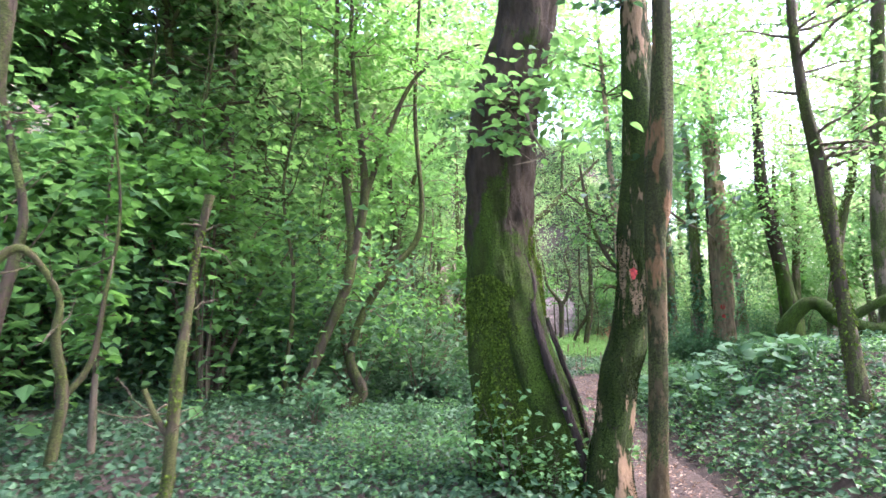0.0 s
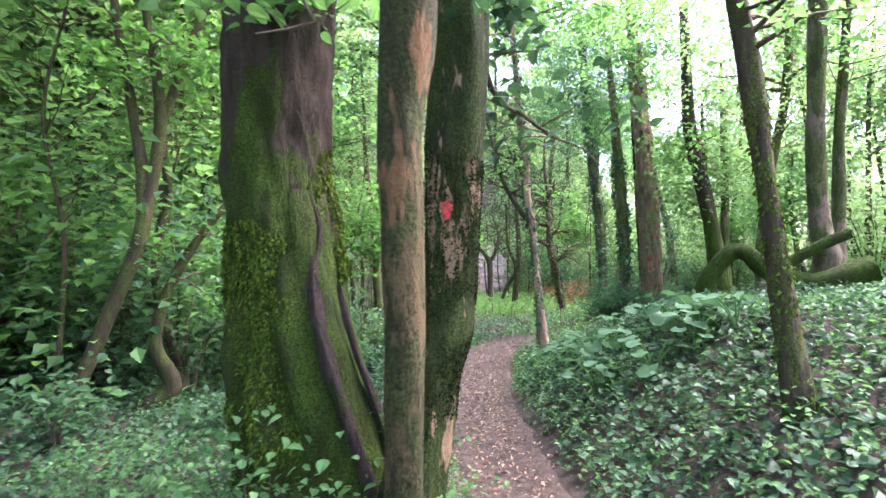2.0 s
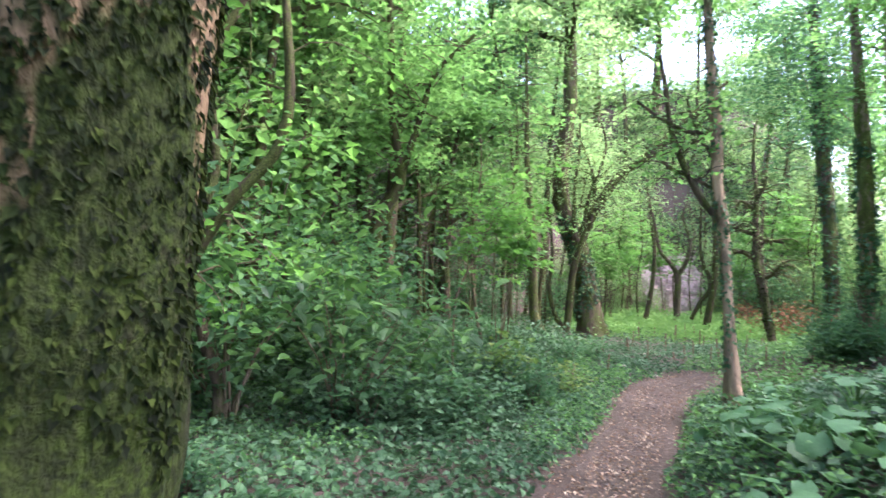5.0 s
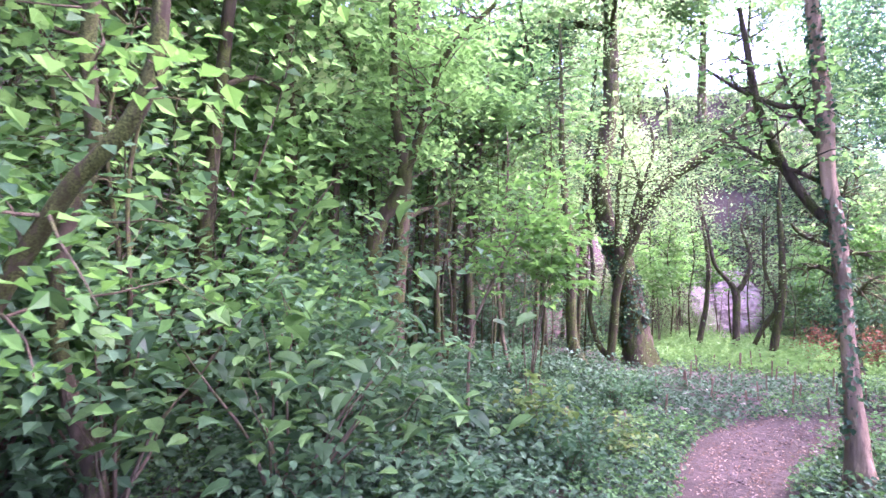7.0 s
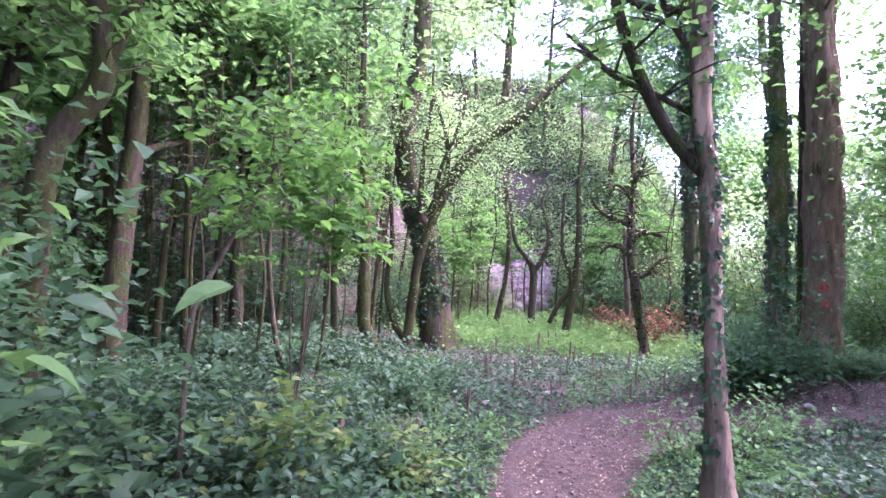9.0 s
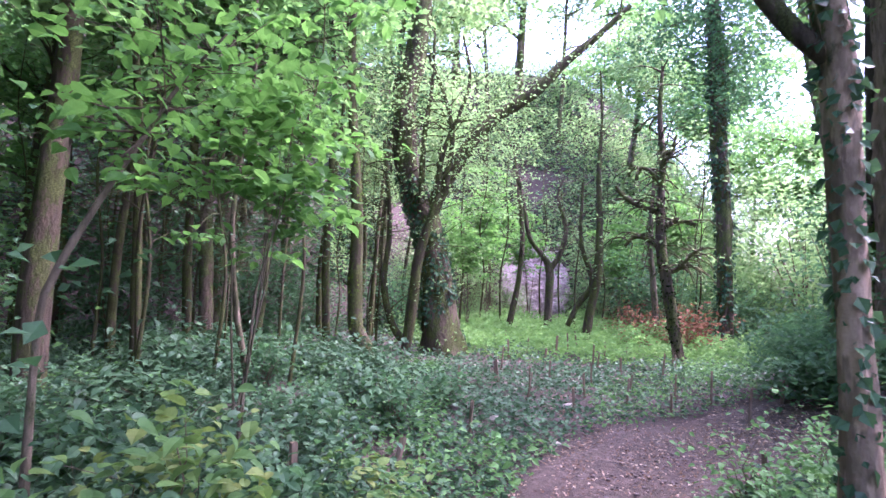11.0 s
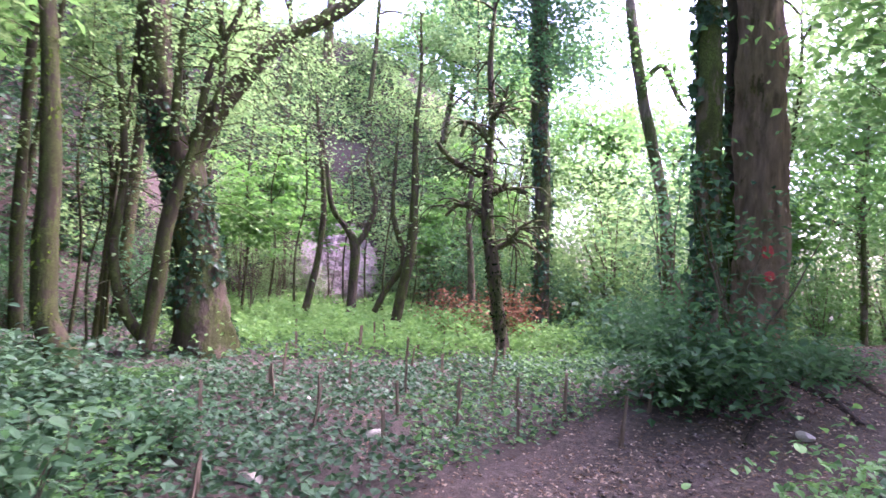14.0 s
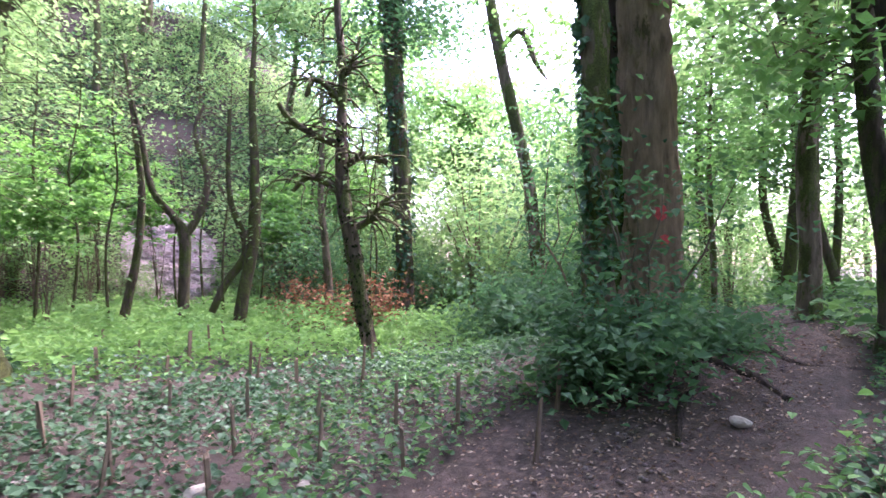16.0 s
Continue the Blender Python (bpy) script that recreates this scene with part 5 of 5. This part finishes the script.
copy_thing(brack, pose(7.6, 24.3, ground_at(7.6, 24.3) - 0.03, 0, 0, 100)).scale = (0.8, 0.8, 0.9)

wood = canopy_tree("woodland_tree", "tall leafy woodland tree on the slope", at(-6.2, 16.2), 11, 2.4, 0.25, 5200, 0.16, M_LEAF, M_BARK_DARK, 61, "woodland trees", 0.13)
spread_copies(wood, [(-8.5, 8.4), (-5.2, 21.6), (-9.5, 14.2), (-1.8, 26.2), (-7.6, 20.8), (-12.5, 11), (-3.6, 28.8), (-11, 18), (-9.2, 3.8), (-5.6, 25.2), (19, 23), (-4.2, 13.4), (-6.4, 10.0), (-7.4, 7.4), (-3.4, 10.8), (-5.4, 9.2), (-2.6, 14.6), (-2.0, 15.8), (-1.2, 18.6), (-14, 15), (-15, 21), (-10, 24), (-7, 29), (-3, 33), (-12, 29), (-2, 40)], g)
# unseen trees added behind the start of the walk, to block light from behind
spread_copies(wood, [(-9, -3), (-6.2, -6.5), (-0.6, -5.5), (4.2, -4.6), (7.2, -3.2), (2.4, -7.5), (9.5, 0.5), (-11, -7), (8.5, -8), (0.5, -11), (-13, 2)], g, 1.0, 1.35)
thin = canopy_tree("light_tree", "slender tree with thin yellow-green foliage", at(-2.2, 23.2), 10, 2.0, 0.3, 3400, 0.14, M_LEAF_LIT, M_LIMB, 62, "light trees", 0.09)
spread_copies(thin, [(-3.9, 19.2), (0.2, 27.4), (2.2, 30.2), (-4.6, 11.8), (-0.4, 33.5), (11.8, 33.5), (13.6, 21.2), (17.5, 19.2), (20.5, 26.5), (14.8, 16.8), (-6.6, 6.6), (-4.0, 8.2), (-2.2, 10.6), (15, 19), (18.5, 16)], g)
spread_copies(thin, [(0.9, 25.0), (5.0, 40), (9, 41)], g, 1.3, 1.5)
spread_copies(wood, [(-1.8, 20.6)], g, 1.0, 1.1)
pole = canopy_tree("pole_tree", "thin bare-stemmed tree standing in the slope wood", at(-0.9, 20.2), 9, 1.1, 0.5, 700, 0.12, M_LEAF_SHADE, M_LIMB, 63, "pole trees", 0.065)
spread_copies(pole, [(-2.4, 18.2), (-1.7, 19.3), (-3.2, 21), (0.2, 21.6), (-0.2, 23), (-4.4, 17.4), (-4.9, 19.8), (-2.8, 24.4), (-6.2, 19), (0.9, 22.9), (-1.5, 17.1), (-3.4, 15.0), (-5.4, 14.4), (1.6, 26.6), (-5.2, 16), (-2.1, 22), (9.8, 30.2)], g)
brush_trunk = [(-1.2, 16.4, ground_at(-1.2, 16.4), 0.024), (-1.1, 16.4, 1.0, 0.022), (-1.25, 16.45, 2.2, 0.018), (-1.05, 16.5, 3.4, 0.012), (-1.1, 16.5, 4.6, 0.006)]
brush, _p = tree("bare_thicket_sapling", "thin bare mossy sapling of the slope thicket", brush_trunk, [], M_LIMB, M_LIMB, seed=66, sides=6, step=0.2, twigs=46, reach=0.9, start=0.15, leaves=160, leaf=0.06, leaf_mat=M_LEAF_SHADE, droop=0.3, twig_r=0.009,
                 category="sapling", group="thicket saplings")
spread_copies(brush, [(g.uniform(-5.0, 1.2), g.uniform(14.8, 24.5)) for _ in range(26)] + [(g.uniform(2.5, 11), g.uniform(26.5, 31)) for _ in range(10)] + [(g.uniform(-4.5, -0.6), g.uniform(6.5, 12)) for _ in range(16)], g, 0.6, 1.25)
edge = canopy_tree("field_tree", "distant leafy tree against the bright sky", at(22, 34), 9, 3.2, 0.2, 6000, 0.2, M_LEAF, M_BARK, 64, "field trees", 0.16)
spread_copies(edge, [(27, 27), (31, 38), (18, 41), (34, 30), (24, 48), (40, 36), (14, 46), (28, 19), (33, 14), (36, 22), (44, 28), (30, 8), (25, 12), (12, 38), (15, 35), (19.5, 36)], g)
spread_copies(edge, [(17.2, 31), (20.6, 30), (23.5, 33)], g, 0.75, 0.95)
spread_copies(edge, [(3.5, 44), (7.5, 46), (-0.5, 42)], g, 1.6, 1.8)

# ---- plants, stones and stakes ----
def butterbur(place, seed, label="low plant with broad pale green leaves on the bank"):
    g = np.random.default_rng(seed)
    top = thing("butterbur", place, label, "plant", "butterbur plants")
    spots = []
    for k in range(7):
        a, d, h = g.uniform(0, 6.28), g.uniform(0.05, 0.28), g.uniform(0.10, 0.28)
        tip = (d * math.cos(a), d * math.sin(a), h)
        v, f, _ = tube([(0, 0, -0.05, 0.008), (tip[0] * 0.4, tip[1] * 0.4, h * 0.6, 0.007), (*tip, 0.005)], 5, 0.1)
        part("stalk", raw_mesh("stalk", v, f, M_HERB), top)
        spots.append(tip)
    for tip in spots:
        a = math.atan2(tip[1], tip[0]) + g.normal(0, 0.4)
        L = g.uniform(0.08, 0.17)
        rim, verts = 14, [(0.42 * L, 0, 0.0)]
        for j in range(rim):
            b = 2 * math.pi * j / rim
            q = L * (0.5 + 0.05 * math.sin(5 * b + seed)) * (0.55 if j == rim // 2 else 1)
            verts.append((0.42 * L + q * math.cos(b), q * math.sin(b) * 1.05, 0.05 * L * math.sin(3 * b + seed) + 0.04 * L - 0.16 * L * max(0, math.cos(b))))
        m = pose(*tip, g.normal(0, 14), g.normal(8, 12), math.degrees(a))
        verts = [tuple(m @ Vector(p)) for p in verts]
        part("leaf", raw_mesh("leaf", verts, [(0, j + 1, (j + 1) % rim + 1) for j in range(rim)], M_BIGLEAF), top)
    return top


g = np.random.default_rng(91)
plants = [butterbur(at(3.2, 7.6), 3), butterbur(at(3.5, 8.3), 8), butterbur(at(2.9, 6.6), 13)]
for n in range(34):
    x, y = g.uniform(2.75, 4.0), g.uniform(5.4, 10.2)
    if off_path(x, y)[0] > 0.3:
        copy_thing(plants[n % 3], pose(x, y, ground_at(x, y), 0, 0, g.uniform(0, 360))).scale = (g.uniform(0.75, 1.15),) * 3


def stone(place, size, seed):
    g = np.random.default_rng(seed)
    bm = bmesh.new()
    bmesh.ops.create_icosphere(bm, subdivisions=2, radius=0.5)
    sx, sy, sz = size * g.uniform(0.9, 1.15), size * g.uniform(0.6, 0.9), size * g.uniform(0.35, 0.55)
    for v in bm.verts:
        k = 1 + 0.35 * noise.noise(v.co * 1.8 + Vector((seed * 3.3, 0, 0)))
        v.co = Vector((v.co.x * sx * k, v.co.y * sy * k, v.co.z * sz * k + sz * 0.2))
    me = bpy.data.meshes.new("stone")
    bm.to_mesh(me)
    bm.free()
    me.materials.append(M_STONE)
    ob = new("stone", me)
    ob.matrix_world = pose(*place, 0, 0, g.uniform(0, 360))
    return tagged(ob, "pale limestone lump lying in the undergrowth", "stone", "loose stones")


for n, (x, y, s) in enumerate([(4.07, 17.2, .26), (3.19, 18.0, .14), (4.65, 17.0, .13), (3.65, 18.6, .16), (7.0, 18.7, .2), (7.25, 15.62, .2), (3.13, 17.95, .14), (2.0, 19.2, .15), (2.29, 18.6, .22), (2.18, 18.9, .12),
                               (4.7, 17.1, .12), (6.9, 18.4, .12), (2.97, 16.2, .26), (3.43, 15.3, .18), (1.9, 9.3, .06), (2.9, 10.2, .05)]):
    stone((x, y, ground_at(x, y)), s * 0.75, n + 2)


def stake(place, height, seed):
    g = np.random.default_rng(seed)
    bm = bmesh.new()
    bmesh.ops.create_cube(bm, size=1)
    for v in bm.verts:
        top = v.co.z > 0
        k = 0.8 if top else 1.0
        v.co = Vector((v.co.x * 0.036 * k + (0.012 * g.normal() if top else 0), v.co.y * 0.032 * k, (height if top else -0.1) + (0.015 * g.normal() if top else 0)))
    bmesh.ops.bevel(bm, geom=bm.edges[:], offset=0.003, segments=1, affect="EDGES")
    me = bpy.data.meshes.new("stake")
    bm.to_mesh(me)
    bm.free()
    me.materials.append(M_STAKE)
    ob = new("stake", me)
    ob.matrix_world = pose(*place, g.normal(0, 4), g.normal(0, 4), g.uniform(0, 90))
    return tagged(ob, "short weathered wooden stake driven into the earth", "stake", "planting stakes")


first_row = [(4.08, 16.96), (3.31, 18.57), (3.65, 17.73), (4.43, 17.77), (4.84, 17.21), (5.28, 16.83), (5.61, 17.51), (5.89, 17.06), (6.63, 16.75), (5.95, 16.27), (4.25, 19.24), (4.78, 18.67)]
far_row = [(5.16, 21.64), (5.25, 19.93), (3.51, 19.71), (5.21, 18.17), (5.42, 19.18), (5.97, 18.83), (3.29, 18.7), (3.57, 17.52), (2.65, 15.83), (2.62, 15.52), (2.63, 17.25), (1.91, 14.19), (1.22, 13.73), (4.88, 14.13)]
back_row = [(4.27, 21.42), (4.8, 21.2), (6.03, 22.0), (6.41, 21.73), (5.96, 20.05), (4.01, 22.72), (5.19, 19.99), (6.6, 19.8), (6.9, 20.6), (4.4, 20.4), (3.8, 20.9), (5.6, 22.6)]
for n, (x, y) in enumerate(first_row + far_row + back_row):
    stake((x, y, ground_at(x, y)), 0.3 + 0.16 * ((n * 7) % 5) / 4, n + 40)

# scree of broken rock on the far slope
sx, sy = np.linspace(4.6, 9.8, 40), np.linspace(31.2, 36.8, 40)
SX, SY = np.meshgrid(sx, sy)
away = np.hypot((SX - 6.6) / 1.45, (SY - 33.1) / 1.9)
rough = np.array([noise.noise((x * 2.2, y * 2.2, 3)) for x, y in zip(SX.ravel(), SY.ravel())]).reshape(SX.shape)
v, f = sheet(sx, sy, rise(SX, SY) + 0.16 + 0.14 * rough - 0.7 * smooth(0.85, 1.1, away + 0.2 * rough))
tagged(new("scree_slope", raw_mesh("scree_slope", v, f, M_SCREE)), "pinkish bare scree slope behind the clearing", "scree", kind="structure")
g = np.random.default_rng(15)
pieces = []
for n in range(420):
    x, y = g.normal(6.6, 0.6), g.uniform(31.6, 34.6)
    s = g.uniform(0.04, 0.16)
    q = g.normal(0, 1, (8, 3)) * s * np.array([0.5, 0.5, 0.4])
    c = np.array([[sx, sy, sz] for sx in (-1, 1) for sy in (-1, 1) for sz in (-1, 1)]) * s * np.array([0.6, 0.5, 0.35]) + q * 0.3 + np.array([x, y, ground_at(x, y) + 0.2])
    pieces.append((c, [(0, 1, 3, 2), (4, 6, 7, 5), (0, 4, 5, 1), (2, 3, 7, 6), (0, 2, 6, 4), (1, 5, 7, 3)]))
v, f = joined(pieces)
tagged(new("scree", raw_mesh("scree", v, f, M_SCREE, False)), "pinkish grey broken rock on the far slope", "scree", kind="stuff")

# pebbles and clods on the path
g = np.random.default_rng(19)
x, y = scatter(16000, -1, 13, 2, 19.5, lambda p, q: off_path(p, q) < 0.05, g)
s = g.uniform(0.006, 0.028, len(x))
cube = np.array([[i, j, k] for i in (-1, 1) for j in (-1, 1) for k in (-1, 1)], float)
v = np.stack([x, y, rise(x, y) - 0.03 + s * 0.2], 1)[:, None] + (cube[None] * g.uniform(0.4, 1.0, (len(x), 8, 3))) * s[:, None, None] * np.array([0.8, 0.8, 0.5])
f = (np.arange(len(x))[:, None, None] * 8 + np.array([(0, 1, 3, 2), (4, 6, 7, 5), (0, 4, 5, 1), (2, 3, 7, 6), (0, 2, 6, 4), (1, 5, 7, 3)])[None]).reshape(-1, 4)
tagged(new("path_pebbles", raw_mesh("path_pebbles", v.reshape(-1, 3), f, M_CLOD)), "small pebbles and clods on the path", "pebbles", kind="stuff")

# roots across the rising path
for n, pts in enumerate(([(8.1, 16.5), (7.7, 16.2), (7.3, 16.1), (6.8, 15.8)], [(8.8, 17.0), (9.0, 16.4), (8.7, 15.9), (8.9, 15.4)], [(8.4, 16.8), (8.2, 16.1), (7.9, 15.6)], [(9.4, 17.2), (9.7, 16.7), (10.2, 16.5)])):
    rows = [(px, py, ground_at(px, py) - 0.02 + 0.01 * math.sin(k * 2 + n), 0.05 * (1 - 0.22 * k)) for k, (px, py) in enumerate(pts)]
    v, f, _ = tube(rows, 9, 0.06, 0.3, 0, n * 3.3)
    tagged(new("tree_root", raw_mesh("tree_root", v, f, M_ROOT)), "bare brown tree root crossing the path", "root", "path roots")
